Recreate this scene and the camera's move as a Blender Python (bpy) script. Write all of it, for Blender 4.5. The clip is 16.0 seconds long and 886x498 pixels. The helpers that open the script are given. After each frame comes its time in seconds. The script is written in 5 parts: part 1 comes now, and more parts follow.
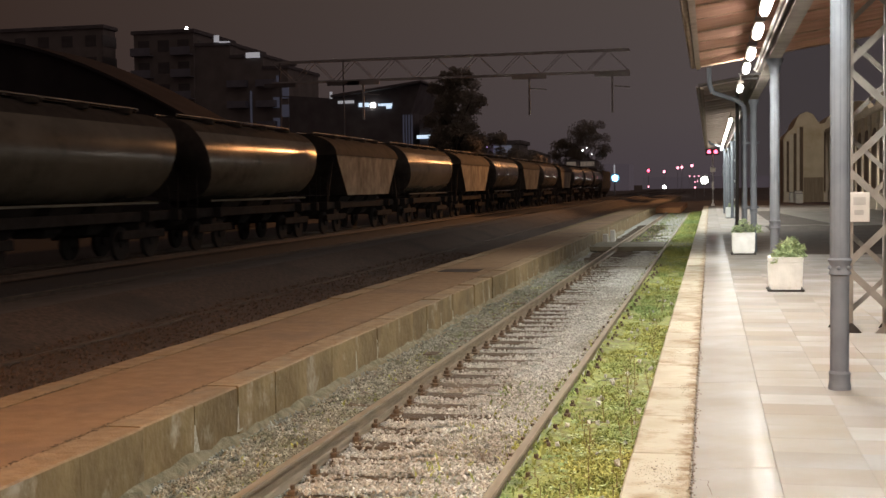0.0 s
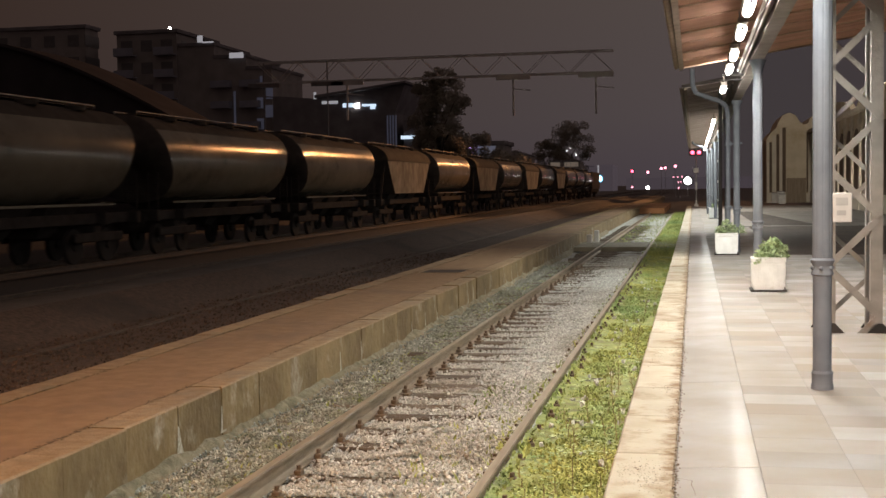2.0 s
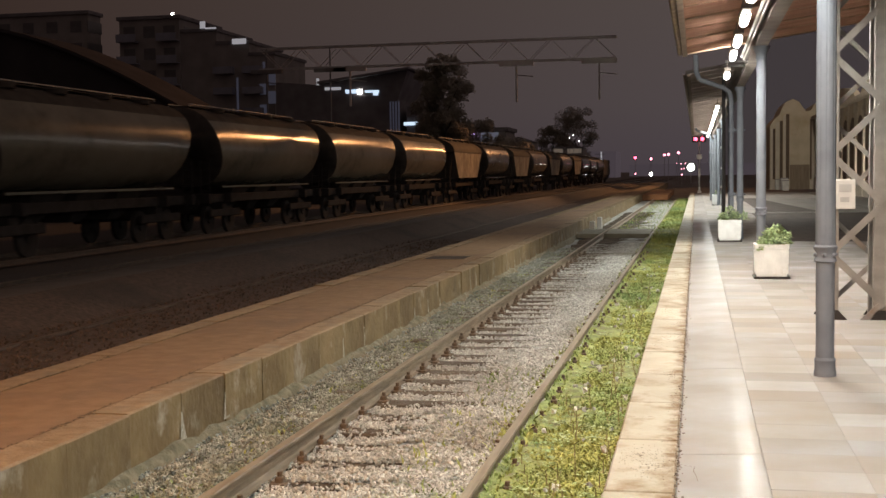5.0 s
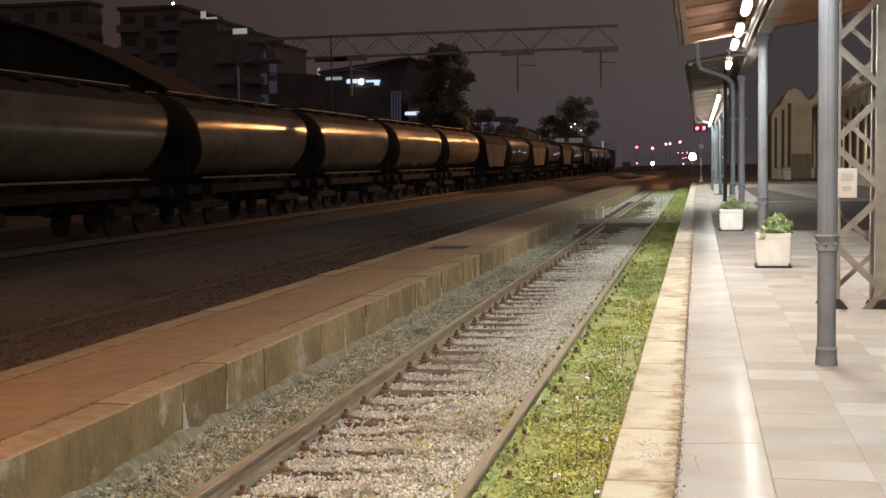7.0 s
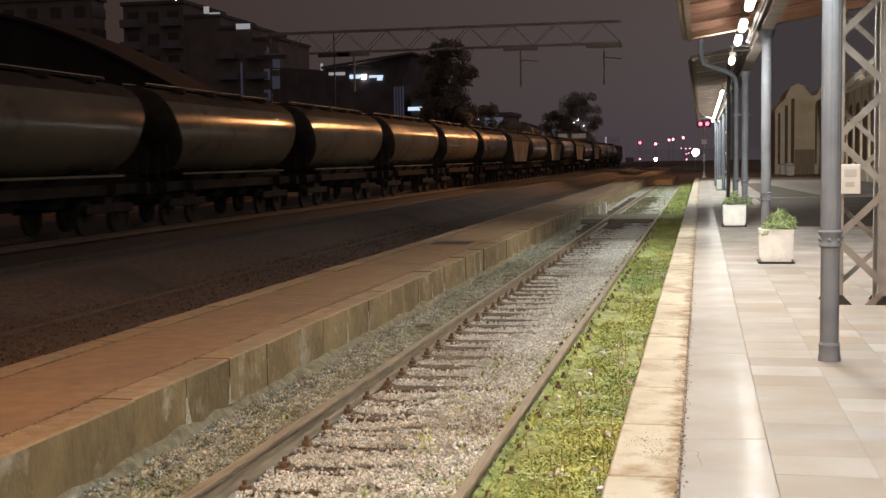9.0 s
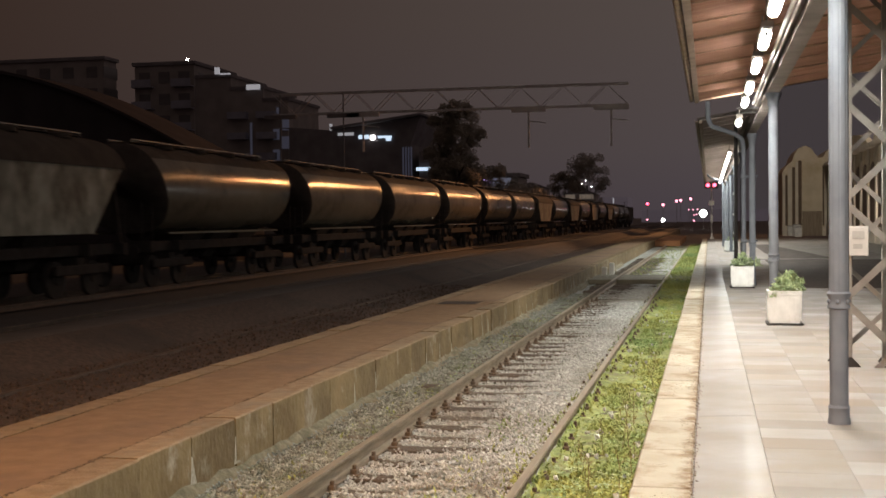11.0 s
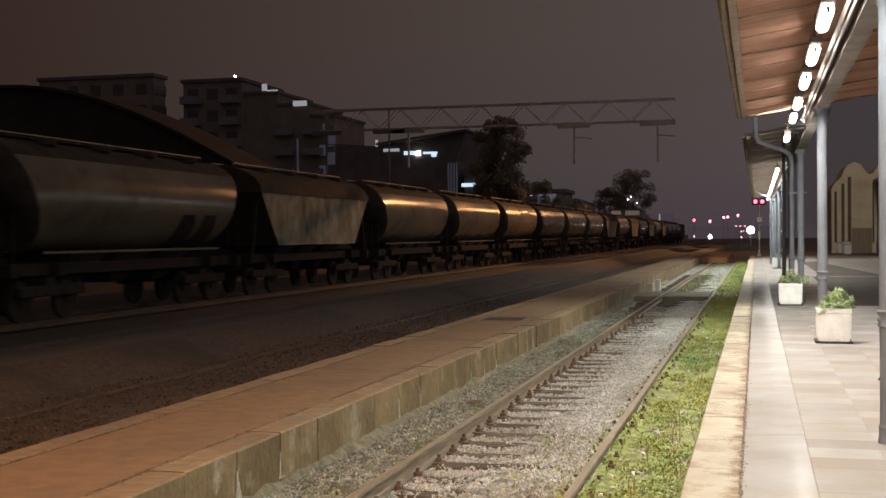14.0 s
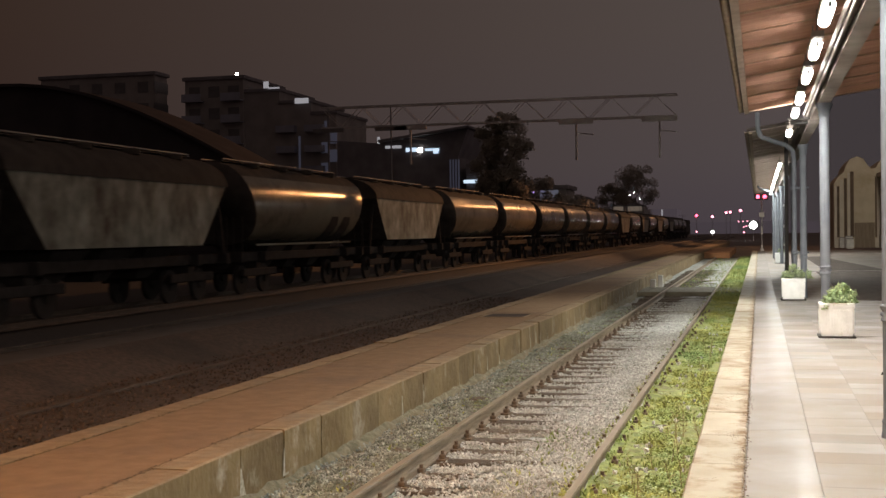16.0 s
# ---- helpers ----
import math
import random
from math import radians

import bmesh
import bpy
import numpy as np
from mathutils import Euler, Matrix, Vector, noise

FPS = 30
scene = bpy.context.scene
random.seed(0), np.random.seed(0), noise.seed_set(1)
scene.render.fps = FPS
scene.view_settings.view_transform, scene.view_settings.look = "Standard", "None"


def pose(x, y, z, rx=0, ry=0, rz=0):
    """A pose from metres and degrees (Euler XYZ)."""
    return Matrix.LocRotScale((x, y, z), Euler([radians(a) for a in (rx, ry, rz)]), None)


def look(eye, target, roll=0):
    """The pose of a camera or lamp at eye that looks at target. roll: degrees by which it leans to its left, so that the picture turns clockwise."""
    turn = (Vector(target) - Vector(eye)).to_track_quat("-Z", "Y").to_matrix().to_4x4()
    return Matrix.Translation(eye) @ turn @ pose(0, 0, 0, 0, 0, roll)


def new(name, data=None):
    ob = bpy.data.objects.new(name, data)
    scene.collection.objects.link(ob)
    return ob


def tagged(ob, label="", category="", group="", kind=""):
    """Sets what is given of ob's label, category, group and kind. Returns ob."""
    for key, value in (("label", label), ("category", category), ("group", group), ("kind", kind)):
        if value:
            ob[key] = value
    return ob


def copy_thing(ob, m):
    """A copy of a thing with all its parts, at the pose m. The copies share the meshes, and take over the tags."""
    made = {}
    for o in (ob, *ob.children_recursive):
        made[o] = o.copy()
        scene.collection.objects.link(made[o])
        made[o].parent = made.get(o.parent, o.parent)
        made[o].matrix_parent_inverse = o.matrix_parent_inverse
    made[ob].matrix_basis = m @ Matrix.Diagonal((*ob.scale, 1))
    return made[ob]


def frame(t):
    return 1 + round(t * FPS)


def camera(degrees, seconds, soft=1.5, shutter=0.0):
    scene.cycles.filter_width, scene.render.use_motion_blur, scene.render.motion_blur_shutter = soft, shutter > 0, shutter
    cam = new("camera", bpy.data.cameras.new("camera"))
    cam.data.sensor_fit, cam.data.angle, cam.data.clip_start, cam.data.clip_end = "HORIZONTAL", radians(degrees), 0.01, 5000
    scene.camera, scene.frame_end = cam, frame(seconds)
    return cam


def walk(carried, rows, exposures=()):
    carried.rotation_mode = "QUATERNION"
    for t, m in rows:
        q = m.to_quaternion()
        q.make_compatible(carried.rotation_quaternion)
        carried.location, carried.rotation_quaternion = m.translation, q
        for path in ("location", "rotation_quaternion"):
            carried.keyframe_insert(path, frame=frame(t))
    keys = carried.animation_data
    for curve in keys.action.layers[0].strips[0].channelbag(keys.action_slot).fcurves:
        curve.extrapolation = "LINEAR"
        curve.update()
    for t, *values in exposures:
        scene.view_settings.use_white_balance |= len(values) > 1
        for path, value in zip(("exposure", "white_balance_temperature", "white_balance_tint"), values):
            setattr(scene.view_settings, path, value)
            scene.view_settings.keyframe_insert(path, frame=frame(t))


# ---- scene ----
cam = camera(40.2, 16.0, soft=1.5, shutter=1.0)
EYE = (0.0, 0.0, 1.55)
# seconds, pitch, yaw, roll of the hand-held camera that turns on one spot
TURNS = [
    (0.0, -2.917, 12.430, 0.834),
    (0.5, -2.896, 12.197, 0.866),
    (1.0, -2.848, 11.894, 0.836),
    (1.5, -2.818, 11.703, 0.828),
    (2.0, -2.903, 11.678, 0.827),
    (2.5, -2.990, 11.693, 0.840),
    (3.0, -3.175, 11.688, 0.894),
    (3.5, -3.301, 11.741, 0.865),
    (4.0, -3.384, 11.746, 0.871),
    (4.2, -3.420, 11.770, 0.820),
    (6.3, -3.910, 11.850, 0.840),
    (6.5, -3.984, 11.883, 0.899),
    (7.0, -4.024, 11.880, 0.891),
    (7.5, -4.136, 11.926, 0.930),
    (8.0, -4.217, 12.000, 0.939),
    (8.2, -4.260, 12.000, 0.890),
    (9.3, -4.220, 12.020, 0.840),
    (10.3, -3.099, 12.006, 0.778),
    (10.5, -2.400, 12.071, 0.711),
    (11.0, -1.398, 12.391, 0.588),
    (11.5, -1.033, 12.720, 0.492),
    (12.0, -0.866, 13.054, 0.405),
    (12.5, -0.788, 13.382, 0.352),
    (13.0, -0.681, 13.848, 0.355),
    (13.5, -0.655, 14.298, 0.423),
    (14.0, -0.628, 14.524, 0.430),
    (14.5, -0.609, 14.578, 0.483),
    (15.0, -0.654, 14.647, 0.549),
    (15.5, -0.695, 14.706, 0.588),
    (16.0, -0.784, 14.637, 0.718),
]
walk(cam, [(t, pose(*EYE, 90 + p, r, y)) for t, p, y, r in TURNS])

# ---------------------------------------------------------------- night sky and lamps
world = bpy.data.worlds.new("night_sky")
scene.world = world
world.use_nodes = True
wn, wl = world.node_tree.nodes, world.node_tree.links
w_bg = wn["Background"]
w_tc = wn.new("ShaderNodeTexCoord")
w_sep = wn.new("ShaderNodeSeparateXYZ")
w_ramp = wn.new("ShaderNodeValToRGB")
w_ramp.color_ramp.elements[0].position = 0.0
w_ramp.color_ramp.elements[0].color = (0.043, 0.035, 0.042, 1)
w_ramp.color_ramp.elements[1].position = 0.16
w_ramp.color_ramp.elements[1].color = (0.056, 0.045, 0.042, 1)
w_low = w_ramp.color_ramp.elements.new(0.055)
w_low.color = (0.051, 0.042, 0.044, 1)
wl.new(w_tc.outputs["Generated"], w_sep.inputs[0])
wl.new(w_sep.outputs[2], w_ramp.inputs[0])
# town glow: paler and cooler towards the station side, browner over the yard
w_side = wn.new("ShaderNodeValToRGB")
w_side.color_ramp.elements[0].color = (0.485, 0.34, 0.265, 1)
w_side.color_ramp.elements[1].color = (2.5, 2.3, 2.25, 1)
w_mid = w_side.color_ramp.elements.new(0.39)
w_mid.color = (1.22, 1.19, 1.165, 1)
w_map = wn.new("ShaderNodeMapRange")
w_map.inputs[1].default_value, w_map.inputs[2].default_value = -0.6, 1.0
w_mul = wn.new("ShaderNodeMix")
w_mul.data_type, w_mul.blend_type = "RGBA", "MULTIPLY"
w_mul.inputs[0].default_value = 1.0
wl.new(w_sep.outputs[0], w_map.inputs[0])
wl.new(w_map.outputs[0], w_side.inputs[0])
wl.new(w_ramp.outputs[0], w_mul.inputs[6])
wl.new(w_side.outputs[0], w_mul.inputs[7])
wl.new(w_mul.outputs[2], w_bg.inputs[0])
w_bg.inputs[1].default_value = 1.25

SODIUM = (1.0, 0.415, 0.09)
DEEP = (1.0, 0.44, 0.16)
TUBE = (1.0, 0.965, 0.885)
COOL = (0.965, 1.0, 0.95)


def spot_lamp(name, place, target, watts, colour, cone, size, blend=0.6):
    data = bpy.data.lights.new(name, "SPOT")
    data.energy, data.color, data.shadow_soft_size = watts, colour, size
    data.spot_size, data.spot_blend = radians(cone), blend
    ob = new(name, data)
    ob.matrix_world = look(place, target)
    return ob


# unseen sodium spots, no masts built: inferred from the orange platform and wagon streaks
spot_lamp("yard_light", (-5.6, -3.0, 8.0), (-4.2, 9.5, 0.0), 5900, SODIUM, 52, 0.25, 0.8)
spot_lamp("unseen_sodium_light", (1.0, 103.0, 16.4), (-23.0, 62.0, 4.0), 29500, DEEP, 42, 0.4, 0.5)
# added with no source seen, to brighten the far deck and ground
spot_lamp("unseen_sodium_light", (3.0, 205.0, 16.4), (1.2, 118.0, -0.5), 19000, DEEP, 15, 0.4, 0.6)

# three more spots with no source seen, added to brighten far wagons
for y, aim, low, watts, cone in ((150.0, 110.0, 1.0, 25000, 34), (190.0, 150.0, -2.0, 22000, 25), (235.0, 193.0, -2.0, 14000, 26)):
    spot_lamp("unseen_sodium_light", (1.5, y, 16.4), (-15.0, aim, low), watts, DEEP, cone, 0.4, 0.5)

# the canopy's fluorescent fittings: near section, then the far one
LAMP_X, LAMP_Z = 0.57, 3.42
FAR_X, FAR_Z = 0.66, 3.66
LAMP_YS = [-2.4, -0.2, 2.0, 4.2, 6.4, 8.6, 10.8, 13.0, 15.2, 17.8, 20.0, 24.2]
LAMP_FAR = [41.0 + 2.6 * k for k in range(14)]


def tube_light(x, y, z, watts, wide=0.11, long=1.0, colour=TUBE):
    data = bpy.data.lights.new("tube_light", "AREA")
    data.shape, data.size, data.size_y = "RECTANGLE", wide, long
    data.energy, data.color = watts, colour
    new("tube_light", data).location = (x, y, z - 0.115)


for y in LAMP_YS:
    tube_light(LAMP_X, y, LAMP_Z, 64 if 8 < y < 10 else 106 if y < 12 else 126, colour=TUBE if y < 21 else COOL)
for y in LAMP_FAR:
    tube_light(FAR_X, y, FAR_Z, 150, 0.9, 2.5, COOL)
# extra spots added beside some fittings, to brighten far columns and ballast
spot_lamp("tube_fill", (LAMP_X, LAMP_YS[-2] + 0.75, LAMP_Z - 0.2), (0.6, 36.0, 2.6), 1300, TUBE, 70, 0.3, 0.8)
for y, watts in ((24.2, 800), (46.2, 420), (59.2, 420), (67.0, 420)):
    spot_lamp("tube_fill", (FAR_X - 0.1, y, 3.26), (-2.7, y + 1.5, -0.45), watts, TUBE, 84, 0.3, 0.8)
# unseen spot added high up to light the station front, source not known
spot_lamp("unseen_facade_light", (8.2, 56.0, 9.5), (7.4, 97.0, 2.5), 12000, (1.0, 0.89, 0.74), 70, 0.3, 0.7)


# ---------------------------------------------------------------- materials
def material(name, colour, rough=0.7, metal=0.0, colour2=None, scale=3.0, detail=6.0, bump=0.0, bump_scale=40.0,
             rough2=None, stretch=(1, 1, 1), spec=0.5, island=0.0, low=0.35, high=0.65, stain=None, stain_scale=0.6,
             stain_low=0.5, stain_high=0.7, coords="Object"):
    m = bpy.data.materials.new(name)
    m.use_nodes = True
    n, l = m.node_tree.nodes, m.node_tree.links
    b = n["Principled BSDF"]
    b.inputs["Metallic"].default_value = metal
    b.inputs["Roughness"].default_value = rough
    b.inputs["Specular IOR Level"].default_value = spec
    b.inputs["Base Color"].default_value = (*colour, 1)
    tc = n.new("ShaderNodeTexCoord")
    mp = n.new("ShaderNodeMapping")
    mp.inputs["Scale"].default_value = stretch
    l.new(tc.outputs[coords], mp.inputs[0])
    if island < 0:
        oi = n.new("ShaderNodeObjectInfo")
        sh = n.new("ShaderNodeVectorMath")
        sh.operation = "SCALE"
        sh.inputs[0].default_value = (31.0, 47.0, 23.0)
        l.new(oi.outputs["Random"], sh.inputs["Scale"])
        l.new(sh.outputs[0], mp.inputs["Location"])
    if colour2 is not None:
        no = n.new("ShaderNodeTexNoise")
        no.inputs["Scale"].default_value = scale
        no.inputs["Detail"].default_value = detail
        l.new(mp.outputs[0], no.inputs["Vector"])
        r = n.new("ShaderNodeValToRGB")
        r.color_ramp.elements[0].position, r.color_ramp.elements[1].position = low, high
        r.color_ramp.elements[0].color, r.color_ramp.elements[1].color = (*colour, 1), (*colour2, 1)
        l.new(no.outputs[0], r.inputs[0])
        out = r.outputs[0]
        if stain is not None:
            n2 = n.new("ShaderNodeTexNoise")
            n2.inputs["Scale"].default_value = stain_scale
            n2.inputs["Detail"].default_value = 8
            n2.inputs["Roughness"].default_value = 0.65
            l.new(mp.outputs[0], n2.inputs["Vector"])
            mr = n.new("ShaderNodeMapRange")
            mr.inputs[1].default_value, mr.inputs[2].default_value = stain_low, stain_high
            l.new(n2.outputs[0], mr.inputs[0])
            mx = n.new("ShaderNodeMix")
            mx.data_type = "RGBA"
            mx.inputs[7].default_value = (*stain, 1)
            l.new(mr.outputs[0], mx.inputs[0])
            l.new(out, mx.inputs[6])
            out = mx.outputs[2]
        if island:
            geo = n.new("ShaderNodeNewGeometry" if island > 0 else "ShaderNodeObjectInfo")
            hs = n.new("ShaderNodeHueSaturation")
            mr2 = n.new("ShaderNodeMapRange")
            mr2.inputs[3].default_value, mr2.inputs[4].default_value = 1 - abs(island), 1 + abs(island)
            l.new(geo.outputs["Random Per Island" if island > 0 else "Random"], mr2.inputs[0])
            l.new(mr2.outputs[0], hs.inputs["Value"])
            l.new(out, hs.inputs["Color"])
            out = hs.outputs[0]
        l.new(out, b.inputs["Base Color"])
        if rough2 is not None:
            mr3 = n.new("ShaderNodeMapRange")
            mr3.inputs[1].default_value, mr3.inputs[2].default_value = low, high
            mr3.inputs[3].default_value, mr3.inputs[4].default_value = rough, rough2
            l.new(no.outputs[0], mr3.inputs[0])
            l.new(mr3.outputs[0], b.inputs["Roughness"])
    if bump:
        nb = n.new("ShaderNodeTexNoise")
        nb.inputs["Scale"].default_value = bump_scale
        nb.inputs["Detail"].default_value = 5
        l.new(mp.outputs[0], nb.inputs["Vector"])
        bp = n.new("ShaderNodeBump")
        bp.inputs["Strength"].default_value = bump
        bp.inputs["Distance"].default_value = 0.02
        l.new(nb.outputs[0], bp.inputs["Height"])
        l.new(bp.outputs[0], b.inputs["Normal"])
    return m


def glow(name, colour, strength):
    m = bpy.data.materials.new(name)
    m.use_nodes = True
    b = m.node_tree.nodes["Principled BSDF"]
    b.inputs["Base Color"].default_value = (*[min(1, c) for c in colour], 1)
    b.inputs["Emission Color"].default_value = (*colour, 1)
    b.inputs["Emission Strength"].default_value = strength
    return m


M_GROUND = material("yard_earth", (0.105, 0.080, 0.068), 0.95, colour2=(0.18, 0.145, 0.122), scale=0.7, bump=0.5, bump_scale=9,
                    stain=(0.08, 0.062, 0.054), stain_scale=0.15)
M_BALLAST = material("ballast_bed", (0.265, 0.272, 0.255), 0.95, colour2=(0.46, 0.47, 0.445), scale=26, bump=0.9, bump_scale=34,
                     stain=(0.20, 0.185, 0.14), stain_scale=1.1)
M_STONE = material("crushed_limestone", (0.375, 0.393, 0.372), 0.9, colour2=(0.565, 0.585, 0.552), scale=9, bump=0.4, bump_scale=60,
                   island=0.28, stain=(0.25, 0.228, 0.185), stain_scale=0.45)
# dark brown stone, its colour lowered further because these tracks lie unlit
M_DARKBALLAST = material("dark_ballast", (0.034, 0.023, 0.017), 0.95, colour2=(0.085, 0.056, 0.042), scale=14, bump=0.9,
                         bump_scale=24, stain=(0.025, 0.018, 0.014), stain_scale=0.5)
# ballast darkened again for the shade along the foot of the train
M_SHADEBALLAST = material("shaded_ballast", (0.027, 0.020, 0.017), 0.95, colour2=(0.066, 0.047, 0.037), scale=14, bump=0.9, bump_scale=24)
M_DARKSTONE = material("dark_stone", (0.042, 0.028, 0.021), 0.95, colour2=(0.095, 0.064, 0.047), scale=9, island=0.45)
# dark copy of the sleeper, its colour lowered for the unlit tracks
M_DARKSLEEPER = material("dark_sleeper", (0.035, 0.024, 0.018), 0.9, colour2=(0.06, 0.042, 0.032), scale=3, stretch=(1, 14, 8))
M_MOSSSTONE = material("mossy_ballast_stone", (0.178, 0.197, 0.168), 0.95, colour2=(0.385, 0.41, 0.37), scale=9, bump=0.4, bump_scale=60,
                       island=0.35, stain=(0.14, 0.165, 0.10), stain_scale=1.3)
M_SLEEPER = material("weathered_sleeper", (0.052, 0.040, 0.028), 0.85, colour2=(0.135, 0.108, 0.078), scale=3, stretch=(1, 14, 8),
                     bump=0.6, bump_scale=20, island=-0.25)
M_RAIL = material("rusty_rail", (0.120, 0.090, 0.058), 0.7, 0.1, colour2=(0.225, 0.175, 0.115), scale=5, bump=0.3, bump_scale=60,
                  stretch=(6, 0.6, 6))
M_RAILTOP = material("rail_running_surface", (0.245, 0.205, 0.145), 0.5, 0.3, colour2=(0.33, 0.28, 0.205), scale=4, stretch=(8, 0.5, 8))
M_CLIP = material("rusty_fastening", (0.085, 0.063, 0.043), 0.85, 0.1, colour2=(0.155, 0.112, 0.072), scale=20, bump=0.4)
M_ASPHALT = material("worn_reddish_asphalt", (0.205, 0.130, 0.070), 0.85, colour2=(0.26, 0.170, 0.096), scale=6, bump=0.35, bump_scale=90,
                     stain=(0.15, 0.095, 0.068), stain_scale=0.5)
M_KERB = material("kerb_concrete", (0.225, 0.156, 0.088), 0.85, colour2=(0.31, 0.225, 0.138), scale=9, bump=0.7, bump_scale=50,
                  island=-0.1, stain=(0.2, 0.17, 0.12), stain_scale=1.4)
# moss tone, lowered further so the side stays dimmer than the lit top
M_FACE = material("mossy_platform_face", (0.128, 0.086, 0.036), 0.9, colour2=(0.205, 0.145, 0.068), scale=3.5, stretch=(1, 0.8, 0.7), bump=0.9, island=-0.12,
                  bump_scale=18, stain=(0.33, 0.29, 0.22), stain_scale=2.6, stain_low=0.56, stain_high=0.70)
M_FOOT = material("footing_concrete", (0.13, 0.112, 0.066), 0.9, colour2=(0.25, 0.215, 0.14), scale=11, bump=1.0, bump_scale=45,
                  stain=(0.36, 0.33, 0.26), stain_scale=2.4, stain_low=0.58)
M_COPING = material("worn_limestone_coping", (0.342, 0.298, 0.222), 0.7, spec=0.1, colour2=(0.405, 0.360, 0.282), scale=2.5, detail=3, bump=0.15, bump_scale=22,
                    island=-0.07, stain=(0.205, 0.145, 0.078), stain_scale=2.6, stain_low=0.51, stain_high=0.68)
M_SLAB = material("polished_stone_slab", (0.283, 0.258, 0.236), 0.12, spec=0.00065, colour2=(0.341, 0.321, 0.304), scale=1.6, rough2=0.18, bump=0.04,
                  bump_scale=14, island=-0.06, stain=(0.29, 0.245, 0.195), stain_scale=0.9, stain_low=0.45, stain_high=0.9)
M_TILE = material("polished_floor_tile", (0.264, 0.240, 0.218), 0.32, spec=0.001, colour2=(0.340, 0.323, 0.312), scale=1.2, rough2=0.38, bump=0.05,
                  bump_scale=14, island=-0.13, stain=(0.265, 0.222, 0.175), stain_scale=0.7, stain_low=0.40, stain_high=0.85)


def grime(m, axis, near, far, colour, scale, low, high):
    """Grime that gathers along one edge of a piece and breaks up with noise."""
    n, l = m.node_tree.nodes, m.node_tree.links
    b = n["Principled BSDF"]
    base = b.inputs["Base Color"].links[0].from_socket
    tc = n.new("ShaderNodeTexCoord")
    sep = n.new("ShaderNodeSeparateXYZ")
    l.new(tc.outputs["Object"], sep.inputs[0])
    edge = n.new("ShaderNodeMapRange")
    edge.interpolation_type = "SMOOTHSTEP"
    edge.inputs[1].default_value, edge.inputs[2].default_value = near, far
    l.new(sep.outputs[axis], edge.inputs[0])
    oi = n.new("ShaderNodeObjectInfo")
    sh = n.new("ShaderNodeVectorMath")
    sh.operation = "MULTIPLY_ADD"
    sh.inputs[1].default_value = (1, 1, 1)
    l.new(tc.outputs["Object"], sh.inputs[0])
    big = n.new("ShaderNodeVectorMath")
    big.operation = "SCALE"
    big.inputs["Scale"].default_value = 17.0
    l.new(oi.outputs["Random"], big.inputs[0])
    l.new(big.outputs[0], sh.inputs[2])
    no = n.new("ShaderNodeTexNoise")
    no.inputs["Scale"].default_value, no.inputs["Detail"].default_value = scale, 8
    no.inputs["Roughness"].default_value = 0.7
    l.new(sh.outputs[0], no.inputs["Vector"])
    add = n.new("ShaderNodeMath")
    add.operation = "MULTIPLY_ADD"
    add.inputs[1].default_value = 0.30
    l.new(edge.outputs[0], add.inputs[0])
    l.new(no.outputs[0], add.inputs[2])
    mr = n.new("ShaderNodeMapRange")
    mr.inputs[1].default_value, mr.inputs[2].default_value = low, high
    l.new(add.outputs[0], mr.inputs[0])
    mx = n.new("ShaderNodeMix")
    mx.data_type = "RGBA"
    mx.inputs[7].default_value = (*colour, 1)
    l.new(mr.outputs[0], mx.inputs[0])
    l.new(base, mx.inputs[6])
    l.new(mx.outputs[2], b.inputs["Base Color"])


def tinted(m, tint, amount):
    """Some pieces lean to another shade."""
    n, l = m.node_tree.nodes, m.node_tree.links
    b = n["Principled BSDF"]
    base = b.inputs["Base Color"].links[0].from_socket
    oi = n.new("ShaderNodeObjectInfo")
    wn_ = n.new("ShaderNodeTexWhiteNoise")
    wn_.noise_dimensions = "1D"
    l.new(oi.outputs["Random"], wn_.inputs["W"])
    mr = n.new("ShaderNodeMapRange")
    mr.inputs[1].default_value, mr.inputs[2].default_value, mr.inputs[4].default_value = 0.45, 0.75, amount
    l.new(wn_.outputs["Value"], mr.inputs[0])
    mx = n.new("ShaderNodeMix")
    mx.data_type = "RGBA"
    mx.inputs[7].default_value = (*tint, 1)
    l.new(mr.outputs[0], mx.inputs[0])
    l.new(base, mx.inputs[6])
    l.new(mx.outputs[2], b.inputs["Base Color"])


grime(M_COPING, 0, 0.0, 0.18, (0.165, 0.105, 0.052), 5.5, 0.66, 0.86)
grime(M_COPING, 1, 0.52, 0.585, (0.19, 0.135, 0.08), 7.0, 0.70, 0.98)
tinted(M_TILE, (0.272, 0.226, 0.182), 0.5)
M_GROUT = material("sandy_grout", (0.29, 0.265, 0.23), 0.9, colour2=(0.33, 0.305, 0.27), scale=12)
M_GRASSBED = material("mossy_soil", (0.138, 0.168, 0.055), 0.95, colour2=(0.290, 0.325, 0.108), scale=9, bump=0.8, bump_scale=30,
                      stain=(0.15, 0.15, 0.075), stain_scale=3.0, stain_low=0.52, stain_high=0.66)
M_GRASS = material("grass_blade", (0.215, 0.252, 0.072), 0.7, spec=0.2, colour2=(0.395, 0.405, 0.13), scale=2.2, island=0.28, stain=(0.20, 0.29, 0.11), stain_scale=0.35,
                   stain_low=0.45, stain_high=0.62)
M_HERB = material("pale_herb_leaf", (0.20, 0.30, 0.12), 0.65, spec=0.2, colour2=(0.40, 0.47, 0.25), scale=3, island=0.35)
M_WEED = material("dry_weed", (0.17, 0.17, 0.065), 0.8, colour2=(0.29, 0.25, 0.12), scale=6, island=0.3)
